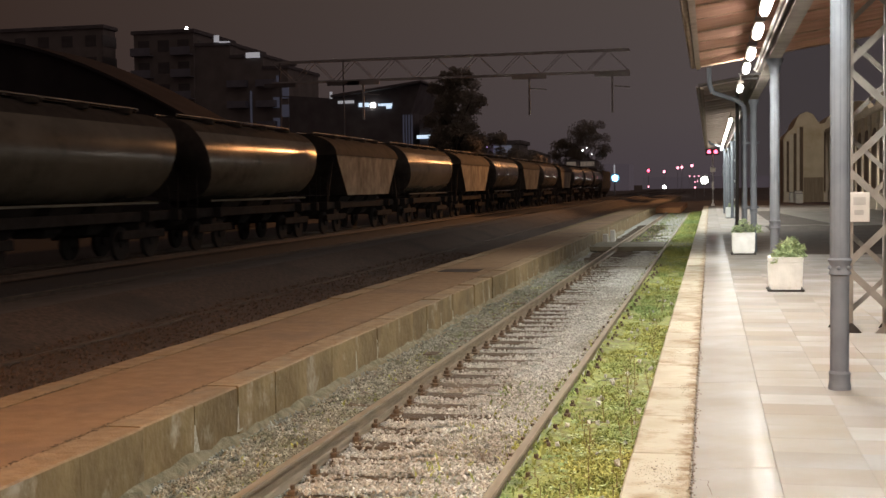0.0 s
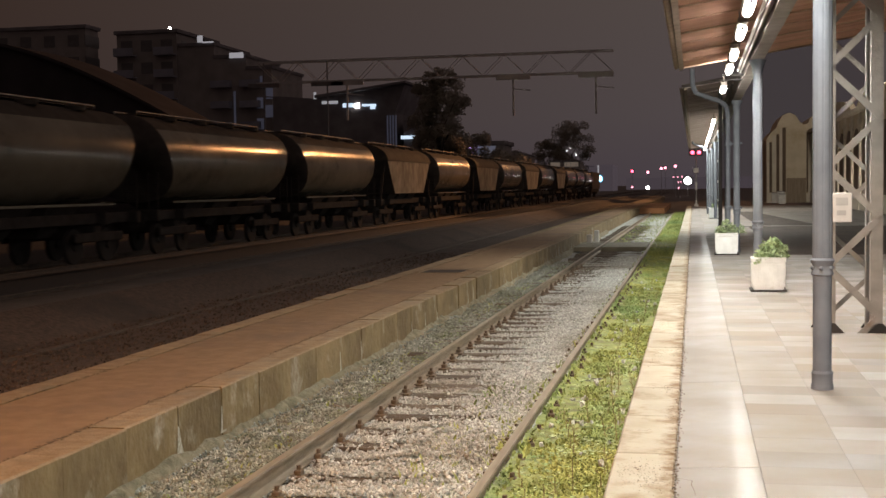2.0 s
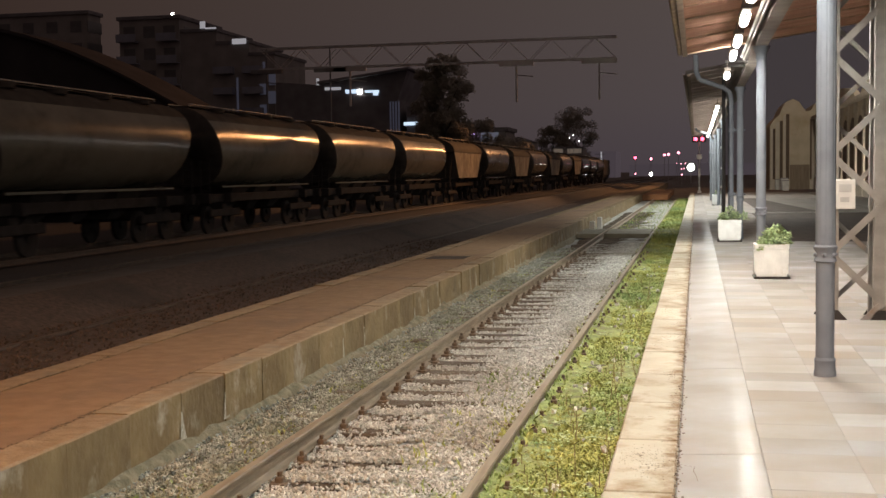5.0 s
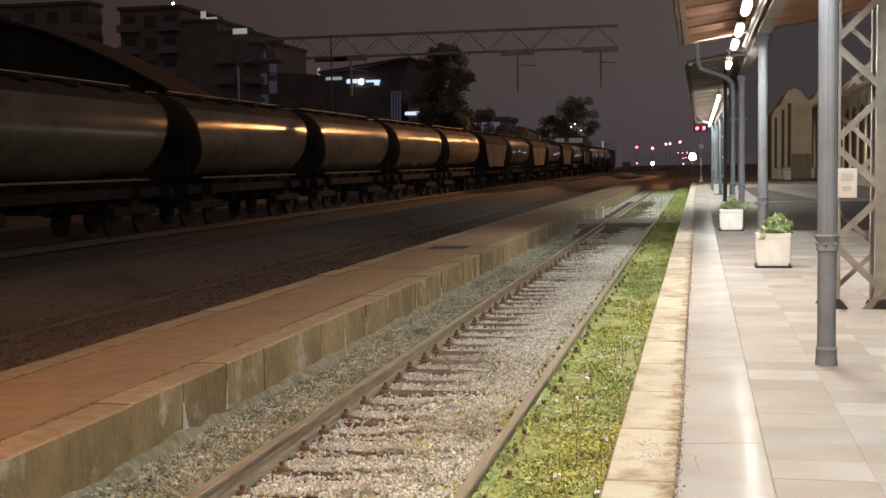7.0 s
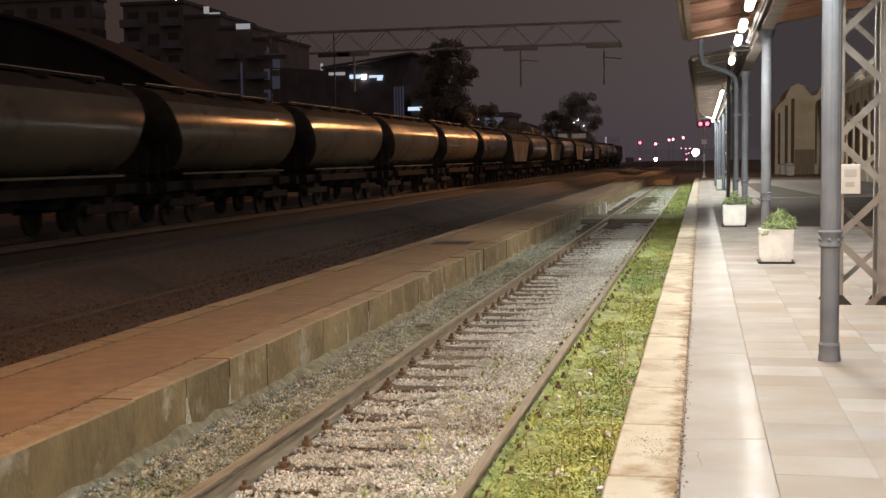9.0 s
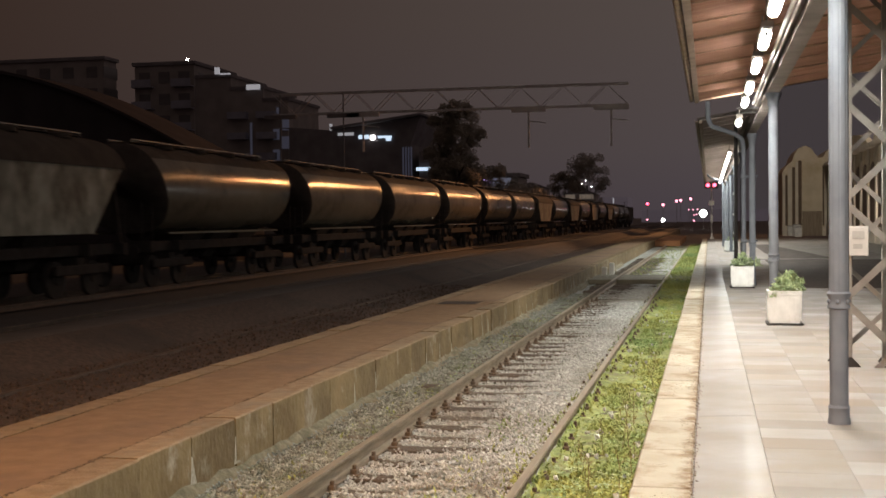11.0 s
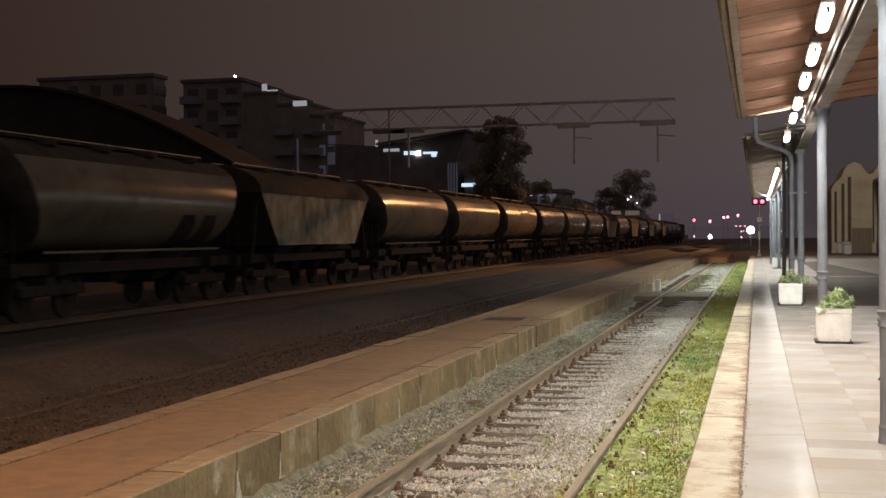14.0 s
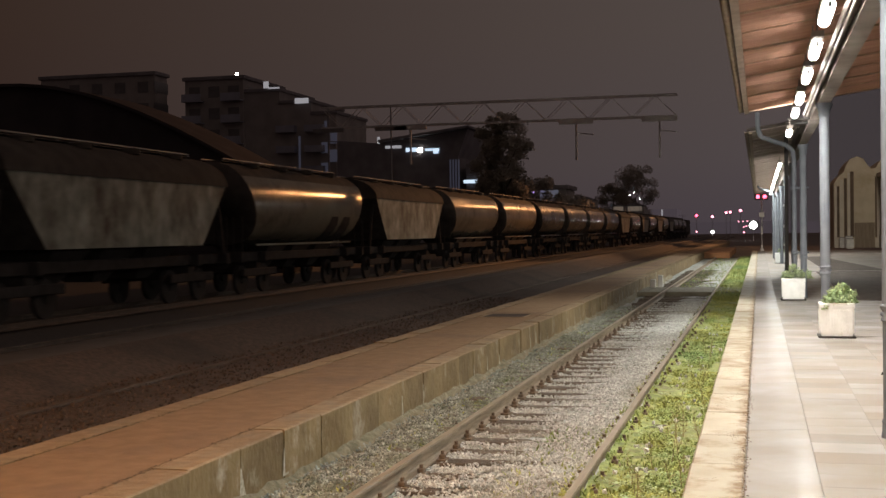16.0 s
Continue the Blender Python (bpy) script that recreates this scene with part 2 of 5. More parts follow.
M_IRON = material("blue_grey_painted_iron", (0.142, 0.154, 0.176), 0.72, spec=0.12, colour2=(0.180, 0.194, 0.215), scale=4, bump=0.08, bump_scale=30,
                  stain=(0.11, 0.12, 0.13), stain_scale=2.5, stain_low=0.6, stain_high=0.75)
M_LATTICE = material("cream_painted_steel", (0.205, 0.19, 0.172), 0.6, spec=0.2, colour2=(0.27, 0.252, 0.23), scale=5, bump=0.1,
                     stain=(0.2, 0.15, 0.11), stain_scale=3.0, stain_low=0.62, stain_high=0.75)
M_SOFFIT = material("brown_soffit_board", (0.30, 0.160, 0.112), 0.9, spec=0.05, colour2=(0.38, 0.215, 0.152), scale=1.5, stretch=(1, 10, 1), bump=0.15,
                    island=0.10)
M_DARKSOFFIT = material("grey_brown_soffit", (0.36, 0.30, 0.27), 0.95, spec=0.03, colour2=(0.44, 0.37, 0.335), scale=1.5, stretch=(1, 10, 1), island=0.15)
M_RAFTER = material("pale_rafter_timber", (0.30, 0.20, 0.135), 0.7, colour2=(0.36, 0.235, 0.15), scale=3, stretch=(1, 8, 8))
M_ROOF = material("dull_sheet_roof", (0.05, 0.04, 0.035), 0.85, colour2=(0.075, 0.06, 0.05), scale=2)
M_GUTTER = material("painted_gutter", (0.19, 0.14, 0.11), 0.7, spec=0.2, colour2=(0.27, 0.21, 0.165), scale=4, bump=0.15)
M_BEAM = material("brown_painted_beam", (0.17, 0.145, 0.13), 0.7, spec=0.15, colour2=(0.23, 0.20, 0.18), scale=3, bump=0.1)
M_PLANTER = material("white_cast_stone", (0.67, 0.68, 0.655), 0.7, colour2=(0.79, 0.80, 0.775), scale=6, bump=0.3, bump_scale=30,
                     stain=(0.45, 0.42, 0.33), stain_scale=3.5, stain_low=0.58, stain_high=0.75)
M_SOOTKERB = material("sooty_concrete", (0.035, 0.025, 0.019), 0.9, colour2=(0.06, 0.044, 0.034), scale=3, bump=0.4)
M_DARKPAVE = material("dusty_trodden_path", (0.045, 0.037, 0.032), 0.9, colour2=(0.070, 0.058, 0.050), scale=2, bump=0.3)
M_BLACK = material("black_rubber", (0.02, 0.018, 0.016), 0.8, colour2=(0.035, 0.03, 0.028), scale=8)
M_SOIL = material("potting_soil", (0.03, 0.02, 0.012), 0.95, colour2=(0.05, 0.035, 0.02), scale=30, bump=0.6)
M_LEAF = material("shrub_leaf", (0.19, 0.27, 0.13), 0.6, spec=0.3, colour2=(0.42, 0.50, 0.27), scale=5, island=0.4)
M_SILVER = material("grimy_aluminium_shell", (0.156, 0.134, 0.098), 0.17, 0.02, spec=0.085, colour2=(0.230, 0.194, 0.142), scale=1.1, rough2=0.26, bump=0.08,
                    bump_scale=2.2, stretch=(1, 0.5, 0.6), stain=(0.07, 0.062, 0.046), stain_scale=0.55, stain_low=0.46, stain_high=0.66)
M_PALE = material("dirty_pale_wagon_paint", (0.19, 0.195, 0.16), 0.7, 0.0, spec=0.2, colour2=(0.335, 0.34, 0.28), scale=2.2, stretch=(1, 0.8, 0.6), bump=0.08,
                  stain=(0.075, 0.06, 0.042), stain_scale=1.3, stain_low=0.42, stain_high=0.68)
# pale paint copy, darker and browner to match the far wagons' sodium-lit look
M_DIMMED = material("dirty_dimmed_wagon_paint", (0.155, 0.138, 0.108), 0.7, 0.0, spec=0.2, colour2=(0.265, 0.24, 0.195), scale=2.2, stretch=(1, 0.8, 0.6), bump=0.08,
                  stain=(0.075, 0.06, 0.042), stain_scale=1.3, stain_low=0.45, stain_high=0.70)
# running gear steel, toned down for the shade under the wagon bodies
M_WDARK = material("dark_wagon_steel", (0.029, 0.025, 0.023), 0.95, 0.0, colour2=(0.042, 0.036, 0.033), scale=3, spec=0.05)
# end faces painted near black, standing in for their lack of light
M_WEND = material("shaded_wagon_end", (0.050, 0.042, 0.037), 0.9, 0.0, colour2=(0.070, 0.059, 0.052), scale=3, spec=0.1)
M_WROOF = material("dark_wagon_roof", (0.040, 0.034, 0.029), 0.85, 0.0, spec=0.15, colour2=(0.062, 0.052, 0.043), scale=2)
M_WALKWAY = material("dark_grating", (0.045, 0.040, 0.036), 0.85, 0.0, spec=0.1, colour2=(0.07, 0.062, 0.055), scale=5)
M_EAVES = material("worn_galvanised_edge", (0.22, 0.205, 0.185), 0.6, 0.2, colour2=(0.34, 0.32, 0.29), scale=1.2, low=0.3, high=0.7)
M_MAST = material("galvanised_mast", (0.26, 0.25, 0.25), 0.95, 0.0, spec=0.1, colour2=(0.33, 0.315, 0.315), scale=3)
M_BLOCK = material("plastered_concrete_block", (0.175, 0.155, 0.148), 0.9, colour2=(0.235, 0.21, 0.20), scale=0.4)
M_SHED = material("dark_shed_sheeting", (0.13, 0.12, 0.126), 0.9, spec=0.1, colour2=(0.18, 0.165, 0.172), scale=0.6)
# dark copy of the rusty rail, its colour lowered for the unlit tracks
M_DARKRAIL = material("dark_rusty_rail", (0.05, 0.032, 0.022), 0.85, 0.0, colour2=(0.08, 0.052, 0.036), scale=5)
M_SHEDBLACK = material("black_shed_sheeting", (0.036, 0.031, 0.033), 0.95, colour2=(0.05, 0.043, 0.045), scale=0.6, spec=0.1)
M_LIME = material("lime_streak", (0.24, 0.21, 0.15), 0.9, colour2=(0.46, 0.43, 0.36), scale=30)
M_PANEL = material("pale_facade_panel", (0.17, 0.17, 0.21), 0.7, colour2=(0.23, 0.23, 0.27), scale=0.5)
M_WINDOW = material("dark_window_glass", (0.07, 0.066, 0.068), 0.3, colour2=(0.10, 0.095, 0.098), scale=1)
M_FACADE = material("pale_ochre_station_plaster", (0.49, 0.42, 0.305), 0.85, colour2=(0.58, 0.50, 0.375), scale=0.9, bump=0.15,
                    stain=(0.42, 0.33, 0.2), stain_scale=0.5)
M_TRIM = material("pale_stone_trim", (0.50, 0.445, 0.355), 0.8, colour2=(0.60, 0.54, 0.445), scale=2)
M_DOOR = material("dark_brown_door", (0.085, 0.055, 0.034), 0.7, colour2=(0.13, 0.085, 0.052), scale=3)
M_DADO = material("brown_painted_gate", (0.20, 0.155, 0.11), 0.8, colour2=(0.27, 0.215, 0.155), scale=2, stretch=(6, 1, 0.5))
M_SIGNAL = material("black_signal_board", (0.02, 0.02, 0.02), 0.6, colour2=(0.03, 0.03, 0.03), scale=5)
M_WHITE = material("white_enamel", (0.50, 0.49, 0.46), 0.6, colour2=(0.62, 0.605, 0.57), scale=4)
M_POSTER = material("grey_print", (0.36, 0.35, 0.33), 0.7, colour2=(0.44, 0.43, 0.41), scale=9)
M_DECK = material("rusty_crossing_timber", (0.25, 0.115, 0.05), 0.85, colour2=(0.34, 0.165, 0.075), scale=1.5, stretch=(1, 4, 1), bump=0.4, island=-0.2)
M_CROSS = material("weathered_crossing_board", (0.12, 0.112, 0.08), 0.85, colour2=(0.18, 0.168, 0.122), scale=3, stretch=(1, 6, 1), island=-0.2)
M_BARK = material("dark_bark", (0.03, 0.024, 0.018), 0.9, colour2=(0.05, 0.04, 0.03), scale=6)
M_TREELEAF = material("night_foliage", (0.038, 0.045, 0.036), 0.7, spec=0.1, colour2=(0.062, 0.07, 0.055), scale=2, island=0.3)
fn, fl = M_TREELEAF.node_tree.nodes, M_TREELEAF.node_tree.links
# strong translucency lifts the crowns' tone, standing in for distant haze
f_haze = fn.new("ShaderNodeBsdfTranslucent")
f_haze.inputs["Color"].default_value = (0.62, 0.55, 0.48, 1)
f_mix = fn.new("ShaderNodeMixShader")
f_mix.inputs[0].default_value = 0.62
fl.new(fn["Principled BSDF"].outputs[0], f_mix.inputs[1])
fl.new(f_haze.outputs[0], f_mix.inputs[2])
fl.new(f_mix.outputs[0], fn["Material Output"].inputs["Surface"])
M_TUBE = glow("fluorescent_tube", (1.0, 0.97, 0.90), 26.0)
M_RED = glow("red_signal_light", (1.0, 0.10, 0.18), 5.5)
M_PINK = glow("hazy_signal_light", (1.0, 0.36, 0.48), 3.2)
M_BEACON = glow("white_lamp_light", (1.0, 0.97, 0.92), 14.0)
M_BLUE = glow("blue_white_lamp_light", (0.42, 0.78, 1.0), 7.0)
M_BLUEHALO = glow("blue_lamp_halo", (0.10, 0.24, 0.36), 0.5)
M_LITWIN = glow("lit_window_light", (0.62, 0.78, 0.95), 1.1)
M_LITBAR = glow("roof_sign_light", (0.80, 0.80, 0.86), 0.32)
# pale wall pieces glow faintly in place of light falling on them
M_LITDIM = glow("dim_facade_glow", (0.30, 0.33, 0.48), 0.055)
# skyline glows at the tone of the hazy sky, in place of haze
M_HAZE = glow("skyline_haze_glow", (0.040, 0.032, 0.038), 1.3)
# made-up backdrop that glows at a set dark tone
M_HILLGLOW = glow("hill_backdrop_glow", (0.045, 0.0375, 0.040), 1.0)
M_DIRT = material("joint_dirt", (0.07, 0.05, 0.03), 0.95, colour2=(0.14, 0.10, 0.06), scale=20, island=0.3)
M_VIOLET = glow("violet_sign_light", (0.62, 0.42, 1.0), 2.6)

# panels that glow in place of the light falling on pale walls
M_FAINT = glow("faint_wall_glow", (0.42, 0.46, 0.62), 0.11)
M_WARMFAINT = glow("warm_wall_glow", (0.62, 0.52, 0.42), 0.13)
# same stone with less gloss, to keep the far lamp reflections faint
M_SLABDULL = material("dull_stone_slab", (0.283, 0.258, 0.236), 0.15, spec=0.00006, colour2=(0.341, 0.321, 0.304), scale=1.6, rough2=0.2, bump=0.04,
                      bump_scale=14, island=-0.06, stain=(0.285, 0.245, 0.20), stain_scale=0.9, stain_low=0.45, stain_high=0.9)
# tones picked so gantry and mast fade into the sky, as in haze
M_GANTRY = material("sky_toned_gantry_steel", (0.32, 0.295, 0.29), 0.95, spec=0.05, colour2=(0.39, 0.36, 0.35), scale=2)
M_POLE = material("sky_toned_mast", (0.14, 0.13, 0.135), 0.95, spec=0.05, colour2=(0.17, 0.16, 0.165), scale=3)
M_CONDUIT = material("pale_conduit", (0.52, 0.50, 0.47), 0.5, spec=0.4, colour2=(0.62, 0.60, 0.56), scale=4)
# dark brown that stands in for shade on the platform floor
M_SHADEPAVE = material("painted_floor_shade", (0.05, 0.036, 0.027), 0.85, colour2=(0.085, 0.064, 0.05), scale=2.5, bump=0.3, bump_scale=70,
                       stain=(0.035, 0.027, 0.02), stain_scale=0.5)


# ---------------------------------------------------------------- mesh helpers
def box(bm, x0, x1, y0, y1, z0, z1, bevel=0.0):
    made = bmesh.ops.create_cube(bm, size=1.0, matrix=Matrix.Translation(((x0 + x1) / 2, (y0 + y1) / 2, (z0 + z1) / 2))
                                 @ Matrix.Diagonal((abs(x1 - x0), abs(y1 - y0), abs(z1 - z0), 1)))
    if bevel:
        edges = list({e for v in made["verts"] for e in v.link_edges})
        bmesh.ops.bevel(bm, geom=edges, offset=bevel, segments=1, affect="EDGES")


def rod(bm, a, b, r, r2=None, seg=10, ends=True):
    a, b = Vector(a), Vector(b)
    d = b - a
    m = Matrix.Translation((a + b) / 2) @ d.to_track_quat("Z", "Y").to_matrix().to_4x4()
    bmesh.ops.create_cone(bm, cap_ends=ends, segments=seg, radius1=r, radius2=r if r2 is None else r2, depth=d.length, matrix=m)


def bar(bm, a, b, w, h):
    """A square-edged bar from a to b."""
    a, b = Vector(a), Vector(b)
    d = b - a
    m = Matrix.Translation((a + b) / 2) @ d.to_track_quat("Y", "Z").to_matrix().to_4x4() @ Matrix.Diagonal((w, d.length, h, 1))
    bmesh.ops.create_cube(bm, size=1.0, matrix=m)


def extrude_y(bm, profile, y0, y1, caps=True):
    """A closed x-z profile drawn out along y."""
    a = [bm.verts.new((x, y0, z)) for x, z in profile]
    b = [bm.verts.new((x, y1, z)) for x, z in profile]
    n = len(profile)
    for i in range(n):
        bm.faces.new((a[i], a[(i + 1) % n], b[(i + 1) % n], b[i]))
    if caps:
        bm.faces.new(a[::-1])
        bm.faces.new(b)
    return a, b


def lathe(bm, rings, seg=16, centre=(0, 0)):
    """Turned shape: rings of (radius, z)."""
    loops = []
    for r, z in rings:
        loops.append([bm.verts.new((centre[0] + r * math.cos(2 * math.pi * i / seg), centre[1] + r * math.sin(2 * math.pi * i / seg), z))
                      for i in range(seg)])
    for p, q in zip(loops, loops[1:]):
        for i in range(seg):
            bm.faces.new((p[i], p[(i + 1) % seg], q[(i + 1) % seg], q[i]))
    bm.faces.new(loops[0][::-1])
    bm.faces.new(loops[-1])


def mesh_of(bm, name, mat, smooth=False):
    bmesh.ops.recalc_face_normals(bm, faces=bm.faces)
    me = bpy.data.meshes.new(name)
    bm.to_mesh(me)
    bm.free()
    me.materials.append(mat)
    if smooth:
        for p in me.polygons:
            p.use_smooth = True
        me.set_sharp_from_angle(angle=radians(40))
    return me


def part(name, bm, mat, parent=None, label="", smooth=False):
    ob = new(name, mesh_of(bm, name, mat, smooth))
    ob.parent = parent
    if label:
        ob["label"] = label
    return ob


def piece(name, mesh, parent, place, rz=0.0, scale=None):
    ob = new(name, mesh)
    ob.parent = parent
    ob.location = place
    ob.rotation_euler = (0, 0, rz)
    if scale:
        ob.scale = scale
    return ob


def thing(name, label, category, place=(0, 0, 0), group=""):
    ob = new(name)
    ob.location = place
    return tagged(ob, label, category, group)


def structure(name, bm, mat, label, smooth=False):
    return tagged(part(name, bm, mat, smooth=smooth), label, kind="structure")


def stuff_mesh(name, verts, faces, mat, label, parent=None):
    me = bpy.data.meshes.new(name)
    me.from_pydata(verts, [], faces)
    me.materials.append(mat)
    ob = new(name, me)
    ob.parent = parent
    return tagged(ob, label, kind="stuff")


rng = np.random.default_rng(7)

# ---------------------------------------------------------------- ground and platforms
RAIL_Z = -0.31
bm = bmesh.new()
box(bm, -1500, 1500, -200, 3000, -1.2, -0.56)
structure("ground", bm, M_GROUND, "dark earth and ash of the railway yard")


def heap(x):
    """Ballast lies higher against the platform-side rail and hides the sleepers there."""
    u = min(1.0, max(0.0, (x + 2.45) / 0.6)) if x > -2.8 else 0.0
    rail = max(0.0, 1 - ((x + 1.3145) / 0.2) ** 2)
    return 0.034 * u * u * (3 - 2 * u) + 0.042 * rail


def bed(name, x0, x1, y0, y1, z, mat, label, nx, ny, amp, heap=None):
    bm = bmesh.new()
    grid = []
    for j in range(ny + 1):
        y = y0 + (y1 - y0) * j / ny
        row = []
        for i in range(nx + 1):
            x = x0 + (x1 - x0) * i / nx
            h = (heap(x) if heap else 0) + noise.fractal(Vector((x * 2.2, y * 2.2, 3.1)), 0.8, 2.0, 3) * amp
            row.append(bm.verts.new((x, y, z + h)))
        grid.append(row)
    for j in range(ny):
        for i in range(nx):
            bm.faces.new((grid[j][i], grid[j][i + 1], grid[j + 1][i + 1], grid[j + 1][i]))
    return structure(name, bm, mat, label, True)


bed("ballast", -3.9, -1.29, -4, 84, -0.488, M_BALLAST, "pale limestone ballast of the platform track", 40, 700, 0.022, heap)
bed("ground", -1.30, -0.4, -4, 84, -0.445, M_GRASSBED, "mossy grass verge along the platform wall", 14, 500, 0.035, lambda x: 0.036 * max(0.0, 1 - ((x + 1.3145) / 0.22) ** 2))
bed("ballast", -8.6, -5.1, -4, 220, -0.352, M_DARKBALLAST, "dark brown ballast of the second track", 24, 700, 0.035)
bed("ballast", -34.0, -9.9, -4, 260, -0.51, M_SHADEBALLAST, "brown ballast under the freight train, darkened for shade", 20, 300, 0.03)

# paved platform: core, then coping, slabs and tiles as pieces
EDGE = -0.45
bm = bmesh.new()
box(bm, EDGE + 0.03, 14.0, -14, 87, -0.9, -0.035)
platform = structure("platform", bm, M_GROUT, "station platform paved with pale polished stone")


def slab_mesh(name, w, l, mat, h=0.035, bev=0.006):
    bm = bmesh.new()
    box(bm, -w / 2, w / 2, -l / 2, l / 2, -h, 0, bev)
    return mesh_of(bm, name, mat)


def edge_panel(side_mat, top_mat):
    """A precast edge element: top strip and upright face, its outer edge at x = 0."""
    bm = bmesh.new()
    prof = [(0, -0.012), (-0.012, 0), (-0.268, 0), (-0.268, -0.09), (-0.09, -0.09), (-0.09, -0.7), (0, -0.7)]
    extrude_y(bm, prof, -0.4085, 0.4085)
    me = mesh_of(bm, "edge_panel", side_mat)
    me.materials.append(top_mat)
    for p in me.polygons:
        if p.normal.z > 0.6:
            p.material_index = 1
    return me


def island(name, x0, x1, y0, y1, label, side_mat, top_mat, floor_mat):
    """A low island platform: asphalt top between precast edge elements."""
    bm = bmesh.new()
    box(bm, x0 + 0.1, x1 - 0.1, y0, y1, -0.9, -0.1)
    box(bm, x0 + 0.276, x1 - 0.276, y0, y1, -0.1, -0.004)
    ob = structure(name, bm, floor_mat, label)
    me = edge_panel(side_mat, top_mat)
    y = 6.47 + 0.41 - 0.82 * 15
    while y < min(y1 - 0.3, 42):
        for x, r in ((x1, 0.0), (x0, math.pi)):
            piece("edge_panel", me, ob, (x + float(rng.normal(0, 0.004)), y, float(rng.normal(0, 0.003))), r + float(rng.normal(0, 0.004)))
        y += 0.82
    for x, s in ((x1, -1), (x0, 1)):
        bm = bmesh.new()
        box(bm, *sorted((x, x + s * 0.27)), y - 0.4, y1, -0.09, 0.0, 0.01)
        box(bm, *sorted((x, x + s * 0.09)), y - 0.4, y1, -0.9, -0.09)
        part("edge", bm, side_mat, ob)
    return ob


# ---------------------------------------------------------------- tracks
def rail_profile(x):
    w = [(-0.062, 0), (-0.062, 0.011), (-0.02, 0.024), (-0.008, 0.035), (-0.008, 0.105), (-0.034, 0.115), (-0.035, 0.140), (-0.028, 0.149),
         (0.028, 0.149), (0.035, 0.140), (0.034, 0.115), (0.008, 0.105), (0.008, 0.035), (0.02, 0.024), (0.062, 0.011), (0.062, 0)]
    return [(x + a, RAIL_Z - 0.149 + b) for a, b in w]


def track(centre, y0, y1, label, sleepers_to, near=True):
    ob = thing("railway_track", label, "railway track")
    for s in (-0.7535, 0.7535):
        bm = bmesh.new()
        extrude_y(bm, rail_profile(centre + s), y0, y1)
        r = part("rail", bm, M_RAIL if near else M_DARKRAIL, ob, "rusty steel rail")
        r.data.materials.append(M_RAILTOP if near else M_DARKRAIL)
        for p in r.data.polygons:
            if p.normal.z > 0.9 and p.center.z > RAIL_Z - 0.02:
                p.material_index = 1
    bm = bmesh.new()
    box(bm, -1.28, 1.28, -0.12, 0.12, -0.15, 0, 0.012)
    sl = mesh_of(bm, "sleeper", M_SLEEPER if near else M_DARKSLEEPER)
    bm = bmesh.new()
    box(bm, -0.05, 0.05, -0.075, 0.075, 0, 0.022, 0.004)
    box(bm, -0.028, 0.028, -0.035, 0.035, 0.02, 0.06, 0.008)
    rod(bm, (0, 0, 0.05), (0, 0, 0.09), 0.017, seg=6)
    cl = mesh_of(bm, "fastening", M_CLIP)
    for k in range(1, 15 if near else 1):
        piece("sleeper", sl, ob, (centre, 4.035 - 0.565 * k, RAIL_Z - 0.158))
    y = 4.035 if near else y0 + 0.5
    while y < sleepers_to:
        jitter = float(rng.normal(0, 0.02))
        s = piece("sleeper", sl, ob, (centre + float(rng.normal(0, 0.03)), y + jitter, RAIL_Z - (0.158 if near and y < 10.0 else 0.145) + float(rng.normal(0, 0.005))),
                  float(rng.normal(0, 0.012)))
        if near and y < 30:
            for o in (-0.7535 - 0.092, -0.7535 + 0.092, 0.7535 - 0.092, 0.7535 + 0.092):
                piece("fastening", cl, s, (o, 0, -0.002), float(rng.normal(0, 0.1)))
        y += 0.565
    return ob


TRACK_X = -2.068
track(TRACK_X, -4, 82, "rusty platform track on half-buried timber sleepers in pale ballast", 60)
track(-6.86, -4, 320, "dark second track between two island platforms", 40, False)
track(-11.65, -4, 320, "unlit third track in dark ballast", 30, False)
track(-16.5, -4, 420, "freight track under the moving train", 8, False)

island("platform", -5.285, -3.655, -6, 160, "narrow island platform of worn asphalt with mossy precast edges", M_FACE, M_KERB, M_ASPHALT)

# a low unpaved bank with a trodden path on top, in place of a second kerbed platform
bm = bmesh.new()
bank = []
for k in range(140):
    y = -6 + 1.35 * k
    u = [math.exp(-max(0, y) / 30) * (0.045 * noise.noise(Vector((c, y * 0.35, 1))) + 0.04 * noise.noise(Vector((c, y * 1.1, 4)))) for c in (1, 5, 9, 13, 17)]
    bank.append([bm.verts.new(c) for c in ((-10.9, y, -0.62), (-10.15 + u[0], y, -0.05 + 0.3 * u[1]), (-9.05 + u[2], y, -0.02 + 0.2 * u[3]), (-8.6 + u[1], y, -0.16 + 0.4 * u[4]),
                                           (-7.9 + 2 * u[3], y, -0.40), (-7.6, y, -0.56))])
for p, q in zip(bank, bank[1:]):
    for i in range(5):
        bm.faces.new((p[i], p[i + 1], q[i + 1], q[i]))
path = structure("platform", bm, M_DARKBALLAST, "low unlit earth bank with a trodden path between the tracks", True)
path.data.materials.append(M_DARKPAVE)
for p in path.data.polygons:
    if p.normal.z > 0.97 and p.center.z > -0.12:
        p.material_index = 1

# crumbling footing along the island platform's wall
bm = bmesh.new()
rows_ = []
for k in range(560):
    y = -4 + 0.1 * k
    w = 0.03 + 0.06 * noise.noise(Vector((1.3, y * 1.3, 0))) + 0.05 * noise.noise(Vector((4, y * 3.6, 0)))
    h = -0.03 + 0.06 * noise.noise(Vector((7, y * 1.7, 0))) + 0.03 * noise.noise(Vector((3, y * 4.7, 0)))
